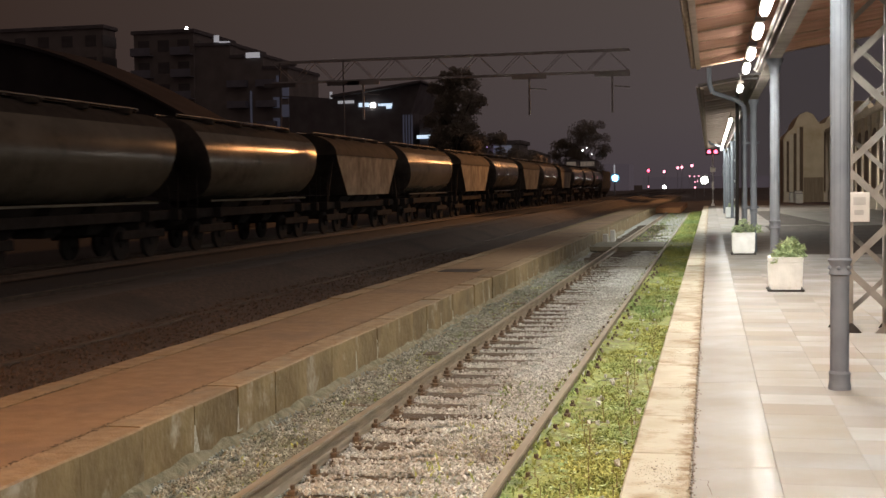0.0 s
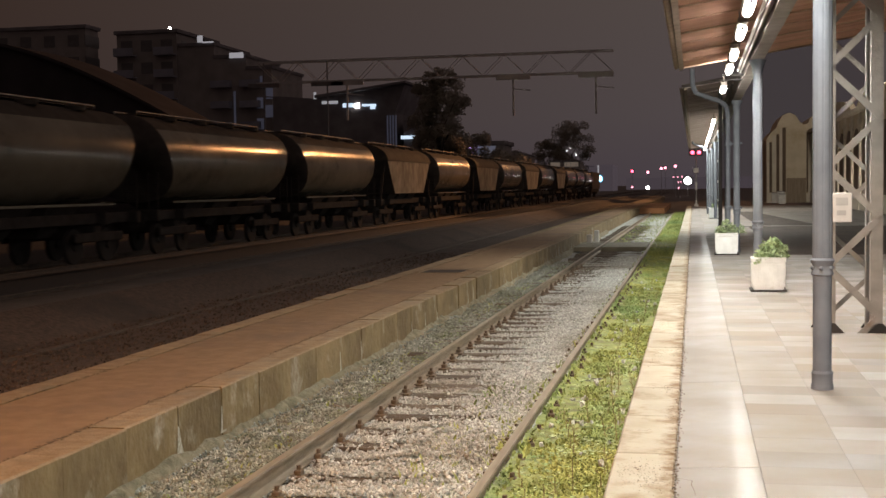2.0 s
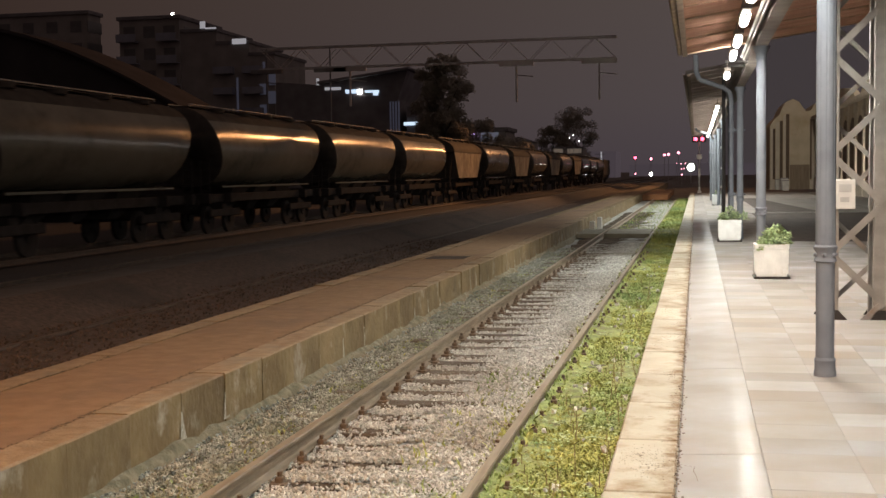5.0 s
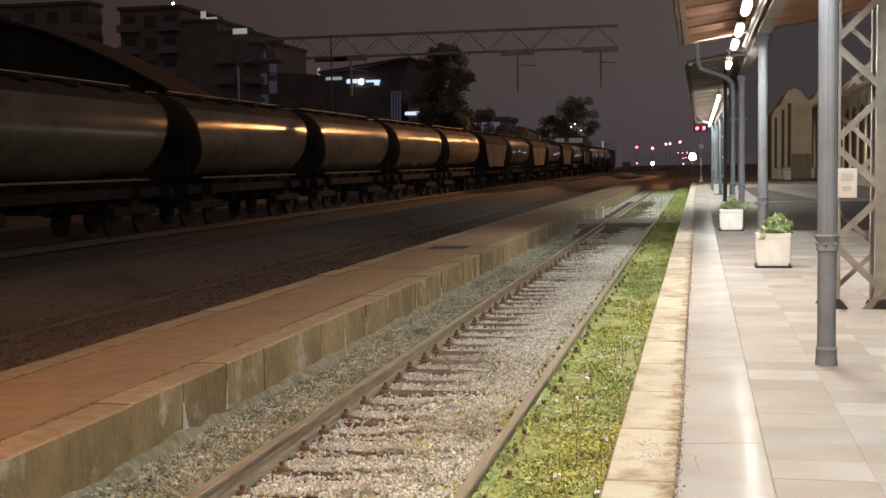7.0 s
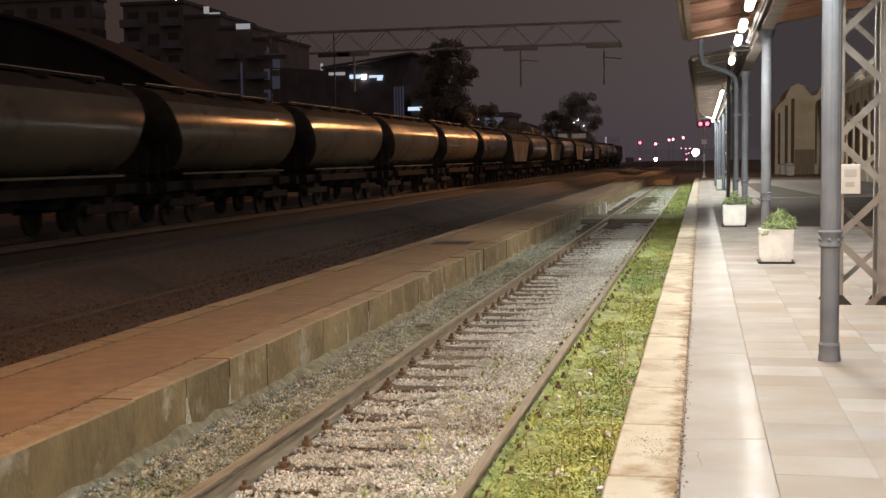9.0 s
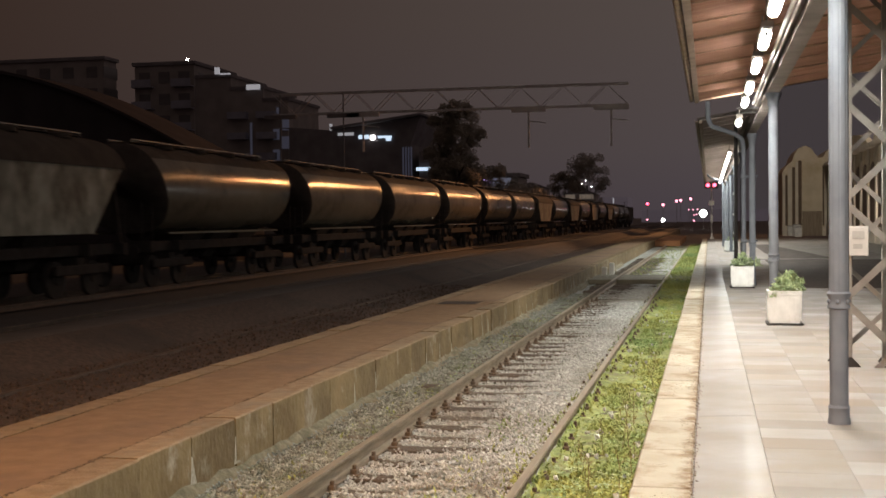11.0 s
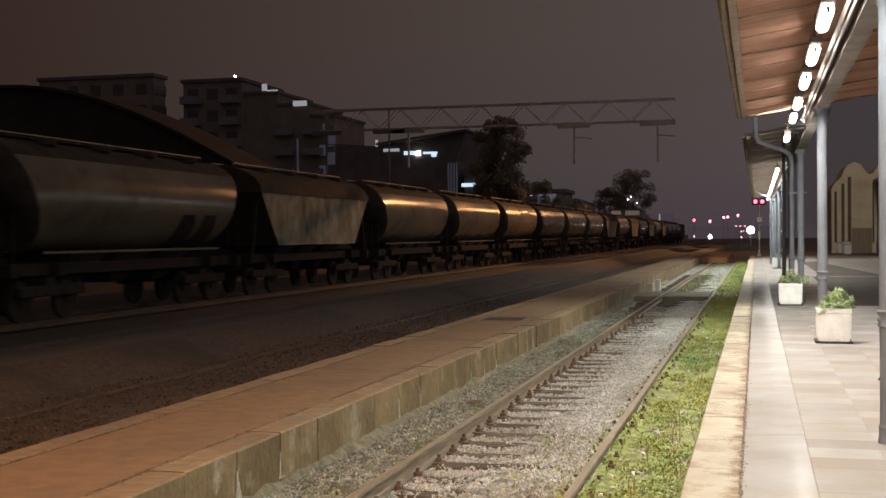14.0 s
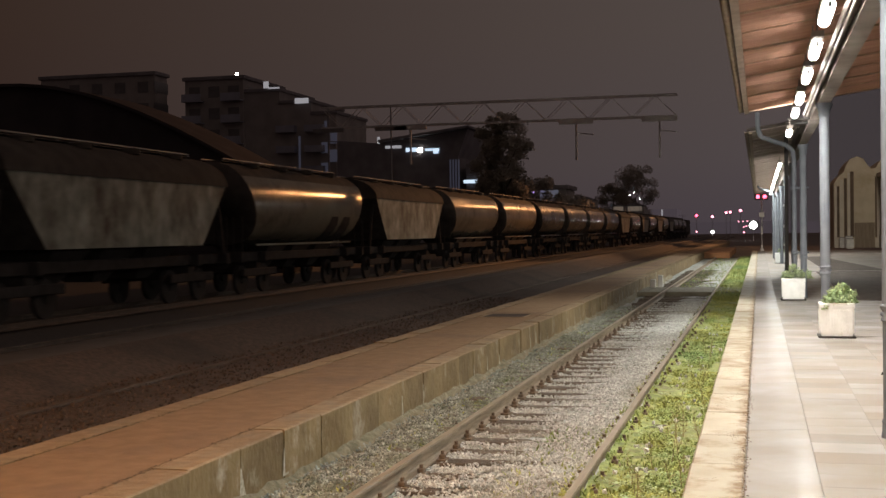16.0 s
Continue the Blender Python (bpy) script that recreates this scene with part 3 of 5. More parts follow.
    rows_.append([bm.verts.new(c) for c in ((-3.70, y, -0.33 + h), (-3.64, y, -0.335 + h), (-3.62 + w * 0.7, y, -0.37 + h + 0.015 * noise.noise(Vector((9, y * 2.9, 0)))),
                                            (-3.60 + w * 1.4, y, -0.46), (-3.56 + w * 1.5, y, -0.6))])
for p, q in zip(rows_, rows_[1:]):
    for i in range(4):
        bm.faces.new((p[i], p[i + 1], q[i + 1], q[i]))
structure("trim", bm, M_FOOT, "crumbling concrete footing along the platform wall", True)
V, Fc = [], []
for k in range(60):
    if rng.random() < 0.3:
        continue
    y = 6.47 + 0.82 * (k - 8) + float(rng.normal(0, 0.02))
    h, w = rng.uniform(0.12, 0.26), rng.uniform(0.03, 0.09)
    n = len(V)
    V.extend([(-3.652, y - 0.012, -0.35 + h), (-3.652, y + 0.012, -0.35 + h * 0.9), (-3.650, y + w * 0.5, -0.35 + h * 0.4), (-3.649, y + w, -0.36),
              (-3.649, y - w * 0.6, -0.36), (-3.650, y - w * 0.35, -0.35 + h * 0.35)])
    Fc.append((n, n + 5, n + 4, n + 3, n + 2, n + 1))
stuff_mesh("lime_streaks", V, Fc, M_LIME, "pale lime streaks below the wall joints")


# ---------------------------------------------------------------- station canopy and its supports
def iron_column(place, label, top=3.40):
    ob = thing("canopy_column", label, "column", place, "columns of the platform canopy")
    bm = bmesh.new()
    lathe(bm, [(0.082, 0), (0.082, 0.03), (0.076, 0.05), (0.076, 0.11), (0.080, 0.12), (0.072, 0.14)], 20)
    part("base", bm, M_IRON, ob, smooth=True)
    bm = bmesh.new()
    lathe(bm, [(0.068, 0.135), (0.068, 0.87)], 20)
    part("lower_shaft", bm, M_IRON, ob, smooth=True)
    bm = bmesh.new()
    lathe(bm, [(0.070, 0.855), (0.082, 0.862), (0.082, 0.878), (0.074, 0.89), (0.074, 0.935), (0.086, 0.955), (0.090, 0.97), (0.076, 0.985)], 20)
    for k in range(6):
        a = k * math.pi / 3 + 0.3
        bmesh.ops.create_uvsphere(bm, u_segments=8, v_segments=6, radius=0.017,
                                  matrix=Matrix.Translation((0.076 * math.cos(a), 0.076 * math.sin(a), 0.912)))
    part("collar", bm, M_IRON, ob, "moulded collar with rivet heads", True)
    bm = bmesh.new()
    seg = 40
    loops = []
    for r, z in ((0.073, 0.98), (0.071, top - 0.2)):
        loops.append([bm.verts.new(((r - (0.003 if i % 5 == 0 else 0)) * math.cos(2 * math.pi * i / seg),
                                    (r - (0.003 if i % 5 == 0 else 0)) * math.sin(2 * math.pi * i / seg), z)) for i in range(seg)])
    for i in range(seg):
        bm.faces.new((loops[0][i], loops[0][(i + 1) % seg], loops[1][(i + 1) % seg], loops[1][i]))
    part("fluted_shaft", bm, M_IRON, ob, smooth=False)
    bm = bmesh.new()
    lathe(bm, [(0.071, top - 0.21), (0.085, top - 0.17), (0.08, top - 0.13), (0.12, top - 0.04), (0.13, top)], 16)
    part("capital", bm, M_IRON, ob, smooth=True)
    return ob


COL_X = 0.95
near_col = iron_column((COL_X - 0.01, 9.41, 0), "blue-grey painted cast-iron canopy column with a riveted collar")
for x, y in ((COL_X, 18.9), (COL_X, 28.0), (COL_X, 36.0), (COL_X, 45.5), (COL_X, 55), (COL_X, 64.5), (COL_X, 74), (COL_X, -0.6 - 4)):
    copy_thing(near_col, pose(x, y, 0))

ROOF_IN = 0.15


def canopy(y0, y1, x0, x1, zedge, label, soffit_mat):
    """A sloping canopy: soffit boards, rafters, sheet roof, beam and gutter."""
    ob = thing("platform_canopy", label, "canopy")

    def z_at(x):
        return zedge + (x - x0) * ROOF_IN
    bm = bmesh.new()
    y = y0
    while y < y1 - 0.01:
        e = min(y + 0.23, y1)
        vs = []
        for zz in (0, 0.02):
            for x, yy in ((x0, y + 0.003), (x1, y + 0.003), (x1, e - 0.003), (x0, e - 0.003)):
                vs.append(bm.verts.new((x, yy, z_at(x) + zz)))
        for f in ((0, 3, 2, 1), (4, 5, 6, 7), (0, 1, 5, 4), (1, 2, 6, 5), (2, 3, 7, 6), (3, 0, 4, 7)):
            bm.faces.new([vs[i] for i in f])
        y = e
    tagged(part("soffit", bm, soffit_mat, ob, "boarded soffit"), kind="stuff")
    bm = bmesh.new()
    extrude_y(bm, [(x0 - 0.05, zedge + 0.03), (x1, z_at(x1) + 0.022), (x1, z_at(x1) + 0.09), (x0 - 0.05, zedge + 0.085)], y0 - 0.05, y1 + 0.05)
    part("sheet_roof", bm, M_ROOF, ob)
    y, k = y1 - 0.08, 0
    while y > y0:
        w = 0.022 if k % 2 == 0 else 0.010
        bm = bmesh.new()
        bar(bm, (x0 + 0.075, y, z_at(x0 + 0.075) - w * 0.5), (x1, y, z_at(x1) - w * 0.5), w, w)
        part("rafter", bm, M_RAFTER if soffit_mat is M_SOFFIT else M_DARKSOFFIT, ob)
        y, k = y - 1.24, k + 1
    bm = bmesh.new()
    r = 0.042
    outer = [(x0 - 0.06 + r * math.cos(math.pi + a * math.pi / 8), zedge + 0.03 + r * math.sin(math.pi + a * math.pi / 8)) for a in range(9)]
    inner = [(x0 - 0.06 + (r - 0.01) * math.cos(-a * math.pi / 8), zedge + 0.03 + (r - 0.01) * math.sin(-a * math.pi / 8)) for a in range(9)]
    extrude_y(bm, outer + inner, y0 - 0.08, y1 + 0.08)
    part("gutter", bm, M_GUTTER, ob, "half-round eaves gutter", True)
    bm = bmesh.new()
    extrude_y(bm, [(x0 - 0.005, zedge - 0.04), (x0 + 0.07, zedge - 0.03), (x0 + 0.07, zedge - 0.004), (x0 - 0.005, zedge + 0.02)], y0, y1)
    part("fascia", bm, M_GUTTER, ob, "pale brown eaves board")
    bm = bmesh.new()
    ye = max(y1, 28.3)
    box(bm, COL_X - 0.09, COL_X + 0.09, y0, ye, 3.40, 3.43)
    box(bm, COL_X - 0.012, COL_X + 0.012, y0, ye, 3.43, z_at(COL_X) - 0.1)
    box(bm, COL_X - 0.09, COL_X + 0.09, y0, ye, z_at(COL_X) - 0.10, z_at(COL_X) - 0.068)
    part("beam", bm, M_BEAM, ob, "riveted longitudinal steel beam")
    for y in (23.7, 24.7):
        if y0 < y < ye:
            bm = bmesh.new()
            bar(bm, (LAMP_X - 0.04, y, 3.60), (COL_X, y, 3.60), 0.03, 0.04)
            part("cross_arm", bm, M_BLACK, ob, "short steel arm that carries a lamp")
    return ob


canopy(-6.0, 21.8, -0.23, 4.6, 3.58, "station platform canopy with brown boarded soffit and gutter", M_SOFFIT)
canopy(28.5, 78.0, -0.21, 1.35, 3.74, "farther canopy section over the platform with gutter", M_DARKSOFFIT)


def tube_fitting(x, y, z, drop):
    ob = thing("fluorescent_light", "lit fluorescent batten hung under the canopy beside its beam", "ceiling light", (x, y, z),
               "lights under the canopy")
    bm = bmesh.new()
    box(bm, -0.06, 0.06, -0.66, 0.66, -0.01, 0.05, 0.01)
    part("tray", bm, M_BEAM, ob)
    bm = bmesh.new()
    box(bm, -0.05, 0.05, -0.48, 0.48, -0.095, -0.012, 0.028)
    part("diffuser", bm, M_TUBE, ob, "glowing white diffuser")
    bm = bmesh.new()
    box(bm, -0.012, 0.012, -0.50, -0.478, -0.085, -0.03, 0.004)
    part("end_clip", bm, M_BLACK, ob, "black end clip")
    for s in (-0.5, 0.5):
        bm = bmesh.new()
        rod(bm, (0, s, 0.04), (0, s, drop), 0.01, seg=6)
        part("hanger", bm, M_BEAM, ob)
    return ob


first_tube = tube_fitting(LAMP_X, LAMP_YS[0], LAMP_Z, 0.29)
for y in LAMP_YS[1:-1]:
    copy_thing(first_tube, pose(LAMP_X, y, LAMP_Z))
tube_fitting(LAMP_X, LAMP_YS[-1], LAMP_Z, 0.165)

far_tube = tube_fitting(FAR_X, LAMP_FAR[0], FAR_Z, 0.22)
for y in LAMP_FAR[1:]:
    copy_thing(far_tube, pose(FAR_X, y, FAR_Z))

# conduits beside the fittings; their pale tone stands in for glints on the beam
bm = bmesh.new()
rod(bm, (0.76, -6, 3.50), (0.76, 21.7, 3.50), 0.022, seg=8)
rod(bm, (0.80, -6, 3.46), (0.80, 21.7, 3.46), 0.014, seg=8)
tagged(part("cable_conduit", bm, M_CONDUIT), "pale cable conduits along the canopy beam", "conduit")

# downpipe from the far section
bm = bmesh.new()
PIPE = [(-0.02, 28.4, 4.18), (-0.01, 28.4, 3.80), (0.06, 28.4, 3.62), (0.60, 28.4, 3.42), (0.74, 28.4, 3.30), (0.77, 28.4, 3.1), (0.77, 28.4, 0.0)]
for a, b in zip(PIPE, PIPE[1:]):
    rod(bm, a, b, 0.054, seg=12)
pipe = tagged(part("downpipe", bm, M_IRON, smooth=True), "blue-grey rainwater downpipe with a swan neck", "downpipe")
for z in (1.0, 2.45):
    bm = bmesh.new()
    lathe(bm, [(0.066, z - 0.05), (0.080, z - 0.04), (0.080, z + 0.04), (0.066, z + 0.05)], 14, (0.77, 28.4))
    bar(bm, (0.77, 28.36, z), (COL_X + 0.12, 28.1, z), 0.02, 0.04)
    part("bracket", bm, M_IRON, pipe)
copy_thing(pipe, pose(-0.06, 36.0, 0))


# lattice mast beside the near column
def lattice_mast():
    ob = thing("lattice_mast", "cream-painted riveted lattice steel mast on gusset feet", "mast", (1.22, 12.95, 0))
    D, H = 0.45, 5.2
    for xa, xb, web in ((0.04, 0.20, 0.20), (0.55, 0.665, 0.55)):
        for y, q in ((0.0, 1), (D, -1)):
            bm = bmesh.new()
            box(bm, xa, xb, y - 0.005, y + 0.005, 0, H)
            box(bm, web - 0.005, web + 0.005, *sorted((y + q * 0.006, y + q * 0.08)), 0, H)
            part("leg", bm, M_LATTICE, ob)
            bm = bmesh.new()
            o = y - q * 0.02
            v = [bm.verts.new(c) for c in ((xa - 0.04, o, 0), (xb + 0.09, o, 0), (xb + 0.0, o, 0.10), (xa + 0.03, o, 0.10),
                                           (xa - 0.04, o + 0.012, 0), (xb + 0.09, o + 0.012, 0), (xb + 0.0, o + 0.012, 0.10), (xa + 0.03, o + 0.012, 0.10))]
            for f in ((0, 1, 2, 3), (7, 6, 5, 4), (0, 4, 5, 1), (1, 5, 6, 2), (2, 6, 7, 3), (3, 7, 4, 0)):
                bm.faces.new([v[i] for i in f])
            part("gusset_foot", bm, M_BLACK, ob, "dark triangular gusset foot")
    for y, w, z0, s in ((-0.014, 0.07, 0.68, -1), (D + 0.014, 0.05, 1.095, 1)):
        for k in range(-1, 5):
            z = z0 + 1.015 * k
            for dz, o in ((0.5, 0.0), (-0.5, s * 0.013)):
                lo = z + dz
                if lo < 0.02:
                    continue
                bm = bmesh.new()
                bar(bm, (0.12, y + o, z), (0.63, y + o, lo), 0.012, w)
                part("diagonal", bm, M_LATTICE, ob)
    return ob


lattice_mast()
sign = thing("notice_box", "white enamel notice box with grey print on the lattice mast", "sign", (1.475, 12.90, 1.14))
bm = bmesh.new()
box(bm, -0.10, 0.10, -0.03, 0.03, 0, 0.30, 0.008)
part("case", bm, M_WHITE, sign)
bm = bmesh.new()
box(bm, -0.06, 0.06, -0.034, -0.031, 0.17, 0.25)
part("notice", bm, M_POSTER, sign)
bm = bmesh.new()
box(bm, -0.05, 0.04, -0.034, -0.031, 0.07, 0.12)
part("notice", bm, M_POSTER, sign)


# ---------------------------------------------------------------- planters
def leaf_cloud(bm, centre, radii, count, size, rnd):
    for _ in range(count):
        while True:
            p = Vector((rnd.uniform(-1, 1), rnd.uniform(-1, 1), rnd.uniform(-0.5, 1)))
            if 0.25 < p.length < 1:
                break
        p *= 0.75 + 0.25 * noise.noise(p * 2.3 + Vector(centre))
        c = Vector(centre) + Vector((p.x * radii[0], p.y * radii[1], p.z * radii[2]))
        s = size * rnd.uniform(0.6, 1.3)
        q = Euler((rnd.uniform(-1.2, 1.2), rnd.uniform(-1.2, 1.2), rnd.uniform(0, 6.3))).to_matrix()
        pts = [(-0.35, 0, 0), (0, -0.9, 0.12), (0.35, 0, 0), (0, 0.9, 0.12)]
        vs = [bm.verts.new(c + q @ Vector(k) * s) for k in pts]
        bm.faces.new(vs)


def planter(place, w, h, label, seed, bush):
    rnd = random.Random(seed)
    ob = thing("planter", label, "planter", place, "planters on the platform")
    bm = bmesh.new()
    box(bm, -w * 0.56, w * 0.56, -w * 0.56, w * 0.56, 0, 0.03, 0.006)
    part("base_board", bm, M_BLACK, ob, "dark base board")
    bm = bmesh.new()
    a, b, t = w * 0.46, w * 0.5, 0.04
    rings = [(a, 0.03), (b, h - 0.07), (b + 0.012, h - 0.065), (b + 0.012, h - 0.005), (b, h), (b - t, h), (b - t, h - 0.06)]
    loops = [[bm.verts.new((x * r, y * r, z)) for x, y in ((-1, -1), (1, -1), (1, 1), (-1, 1))] for r, z in rings]
    for p, q in zip(loops, loops[1:]):
        for i in range(4):
            bm.faces.new((p[i], p[(i + 1) % 4], q[(i + 1) % 4], q[i]))
    bm.faces.new(loops[0][::-1])
    bmesh.ops.bevel(bm, geom=[e for e in bm.edges if abs(e.verts[0].co.z - e.verts[1].co.z) > 0.2], offset=0.015, segments=2, affect="EDGES")
    ribs = []
    for s in (-1, 1):
        for k in range(9):
            x = (-0.36 + 0.09 * k) * w
            for e in (0, 1):
                c = [(x, s * (a + 0.012), 0.07), (x, s * (b + 0.004), h - 0.095)]
                ribs.append([(q[1], q[0], q[2]) if e else q for q in c])
    tub = part("box", bm, M_PLANTER, ob, "ribbed white cast-stone box")
    for p, q in ribs:
        bm = bmesh.new()
        bar(bm, p, q, 0.017 if p[1] * p[1] > p[0] * p[0] else 0.016, 0.016 if p[1] * p[1] > p[0] * p[0] else 0.017)
        part("rib", bm, M_PLANTER, tub)
    bm = bmesh.new()
    box(bm, -b + t, b - t, -b + t, b - t, h - 0.12, h - 0.06)
    part("soil", bm, M_SOIL, ob)
    bm = bmesh.new()
    for cx, cy, cz, r, n in bush:
        leaf_cloud(bm, (cx, cy, h + cz), (r, r, r * 0.9), n, 0.035, rnd)
    part("shrub", bm, M_LEAF, ob, "leafy green shrub")
    return ob


planter((1.045, 17.98, 0), 0.45, 0.49, "white cast-stone planter with a rounded green shrub", 3,
        [(0.02, 0, 0.07, 0.22, 520), (0.09, -0.03, 0.17, 0.15, 330), (-0.12, -0.16, 0.0, 0.13, 200), (0.17, -0.14, 0.03, 0.14, 200), (-0.15, -0.23, -0.06, 0.06, 40),
         (0.03, -0.22, 0.04, 0.10, 90), (0.22, 0.02, 0.12, 0.09, 60)])
planter((0.70, 27.15, 0), 0.47, 0.47, "white cast-stone planter with a loose trailing shrub", 5,
        [(-0.12, 0, 0.05, 0.17, 260), (0.1, 0, 0.08, 0.19, 260), (0.3, 0.05, 0.06, 0.17, 120), (0, 0, 0.22, 0.13, 90)])
planter((0.92, 55.4, 0), 0.47, 0.47, "white planter by a far canopy column", 8, [(0, 0, 0.08, 0.2, 200)])


# ---------------------------------------------------------------- the freight train
PITCH = 12.82
TRAIN_X = -16.5


def barrel(n=28):
    """Cross-section of the round hopper body, x-z."""
    return [(1.45 * math.copysign(abs(math.cos(a)) ** 0.86, math.cos(a)), 2.52 + 1.30 * math.copysign(abs(math.sin(a)) ** 0.9, math.sin(a)))
            for a in (2 * math.pi * k / n for k in range(n))]


def running_gear(ob):
    bm = bmesh.new()
    for s in (-1.0, 1.0):
        box(bm, s * 0.95 - 0.09, s * 0.95 + 0.09, -5.75, 5.75, 0.72, 1.0, 0.02)
    for y in (-5.75, -3.9, 3.9, 5.75):
        box(bm, -1.3, 1.3, y - 0.12, y + 0.12, 0.70, 1.02, 0.02)
    part("underframe", bm, M_WDARK, ob, "dark steel underframe")
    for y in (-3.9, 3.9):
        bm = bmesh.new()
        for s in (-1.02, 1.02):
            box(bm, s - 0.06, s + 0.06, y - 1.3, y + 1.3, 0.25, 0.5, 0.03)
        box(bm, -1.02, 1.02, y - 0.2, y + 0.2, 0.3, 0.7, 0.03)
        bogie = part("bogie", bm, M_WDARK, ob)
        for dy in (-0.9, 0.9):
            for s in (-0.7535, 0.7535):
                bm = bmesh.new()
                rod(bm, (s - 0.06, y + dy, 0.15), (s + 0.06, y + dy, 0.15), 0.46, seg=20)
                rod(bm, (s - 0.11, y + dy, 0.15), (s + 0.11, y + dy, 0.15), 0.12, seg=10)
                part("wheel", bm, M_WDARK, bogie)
    for y, d in ((-5.87, -1), (5.87, 1)):
        for s in (-0.87, 0.87):
            bm = bmesh.new()
            rod(bm, (s, y, 0.75), (s, y + d * 0.34, 0.75), 0.09, seg=10)
            rod(bm, (s, y + d * 0.34, 0.75), (s, y + d * 0.38, 0.75), 0.22, seg=14)
            part("buffer", bm, M_WDARK, ob)
        bm = bmesh.new()
        bar(bm, (0, y, 0.75), (0, y + d * 0.39, 0.75), 0.12, 0.14)
        part("coupling", bm, M_WDARK, ob)
        bm = bmesh.new()
        for s in (0.95, 1.25):
            rod(bm, (s, d * 5.72, 1.0), (s, d * 5.72, 2.1), 0.02, seg=6)
        for k in range(5):
            rod(bm, (0.95, d * 5.72, 1.1 + 0.22 * k), (1.25, d * 5.72, 1.1 + 0.22 * k), 0.014, seg=6)
        part("ladder", bm, M_WDARK, ob)
    for y in (-2.2, 0.0, 2.2):
        bm = bmesh.new()
        lo, hi = 0.32, 0.85
        rings = [(hi, 1.25), (lo, 0.42)]
        loops = [[bm.verts.new((a * r * 1.2, y + b * r, z)) for a, b in ((-1, -1), (1, -1), (1, 1), (-1, 1))] for r, z in rings]
        for i in range(4):
            bm.faces.new((loops[0][i], loops[0][(i + 1) % 4], loops[1][(i + 1) % 4], loops[1][i]))
        bm.faces.new(loops[1])
        part("discharge_chute", bm, M_WDARK, ob)


def walkway(ob, half, z):
    bm = bmesh.new()
    box(bm, -0.34, 0.34, -half, half, z, z + 0.03)
    y = -half
    while y <= half + 0.01:
        box(bm, -0.3, 0.3, y - 0.03, y + 0.03, z - 0.08, z + 0.01)
        y += half / 4
    part("roof_walkway", bm, M_WALKWAY, ob, "dark grating walkway on the roof")
    for s in (-1, 1):
        bm = bmesh.new()
        rod(bm, (s * 0.36, -half, z + 0.075), (s * 0.36, half, z + 0.075), 0.022, seg=6)
        for k in range(7):
            y = half * (k - 3) / 3
            rod(bm, (s * 0.36, y, z), (s * 0.36, y, z + 0.075), 0.014, seg=6)
        part("edge_rail", bm, M_EAVES, ob, "pale worn rail along the walkway")
    for y in (-half * 0.7, -half * 0.23, half * 0.23, half * 0.7):
        bm = bmesh.new()
        lathe(bm, [(0.30, z - 0.16), (0.30, z - 0.04), (0.24, z)], 14, (0.62, y))
        part("roof_hatch", bm, M_WROOF, ob, smooth=True)


def round_wagon():
    ob = thing("hopper_wagon", "round-bodied grimy silver hopper wagon of a moving freight train", "freight wagon",
               (TRAIN_X, 0, RAIL_Z + 0.31), "wagons of the freight train")
    prof = barrel()
    half = 5.55
    bm = bmesh.new()
    ys = [-half + 2 * half * k / 12 for k in range(13)]
    n = len(prof)

    def pull(z):
        """How far the ends are drawn in towards the hopper floor."""
        return 1 - 0.20 * max(0.0, min(1.0, (3.35 - z) / 2.1)) ** 1.15
    top = bmesh.new()
    for b, upper in ((bm, False), (top, True)):
        loops = [[b.verts.new((x, y * pull(z), z)) for x, z in prof] for y in ys]
        for p, q in zip(loops, loops[1:]):
            for i in range(n):
                if (min(prof[i][1], prof[(i + 1) % n][1]) > 3.2) == upper:
                    b.faces.new((p[i], p[(i + 1) % n], q[(i + 1) % n], q[i]))
        bmesh.ops.delete(b, geom=[v for v in b.verts if not v.link_faces], context="VERTS")
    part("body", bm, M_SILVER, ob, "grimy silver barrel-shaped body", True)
    part("roof", top, M_WROOF, ob, "dark curved roof sheets", True)
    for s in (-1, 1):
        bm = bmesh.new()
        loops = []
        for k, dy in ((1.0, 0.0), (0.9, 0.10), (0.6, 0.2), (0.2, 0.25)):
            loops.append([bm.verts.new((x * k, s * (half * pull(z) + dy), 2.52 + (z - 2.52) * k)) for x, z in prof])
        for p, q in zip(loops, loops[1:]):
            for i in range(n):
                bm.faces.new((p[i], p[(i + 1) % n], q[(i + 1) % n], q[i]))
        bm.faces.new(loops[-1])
        part("end_cap", bm, M_WEND, ob, "domed end, darkened because it is unlit", True)
    side = [c for c in prof if c[0] > 0.5 and c[1] < 3.25]
    side = sorted(side, key=lambda c: c[1])
    for y in (-3.6, -1.8, 0.0, 1.8, 3.6):
        for d in (-1, 1):
            bm = bmesh.new()
            a = [bm.verts.new((d * x * 1.005, (y - 0.025) * pull(z), 2.52 + (z - 2.52) * 1.005)) for x, z in side]
            b = [bm.verts.new((d * x * 1.005, (y + 0.025) * pull(z), 2.52 + (z - 2.52) * 1.005)) for x, z in side]
            for i in range(len(side) - 1):
                bm.faces.new((a[i], a[i + 1], b[i + 1], b[i]))
            part("seam_band", bm, M_SILVER, ob, smooth=True)
    for d in (-1, 1):
        bm = bmesh.new()
        box(bm, *sorted((d * 1.16, d * 1.21)), -4.5, 4.5, 1.20, 1.27, 0.01)
        part("side_sill", bm, M_SILVER, ob, "pale worn strip along the bottom edge")
    walkway(ob, 5.1, 3.86)
    running_gear(ob)
    return ob


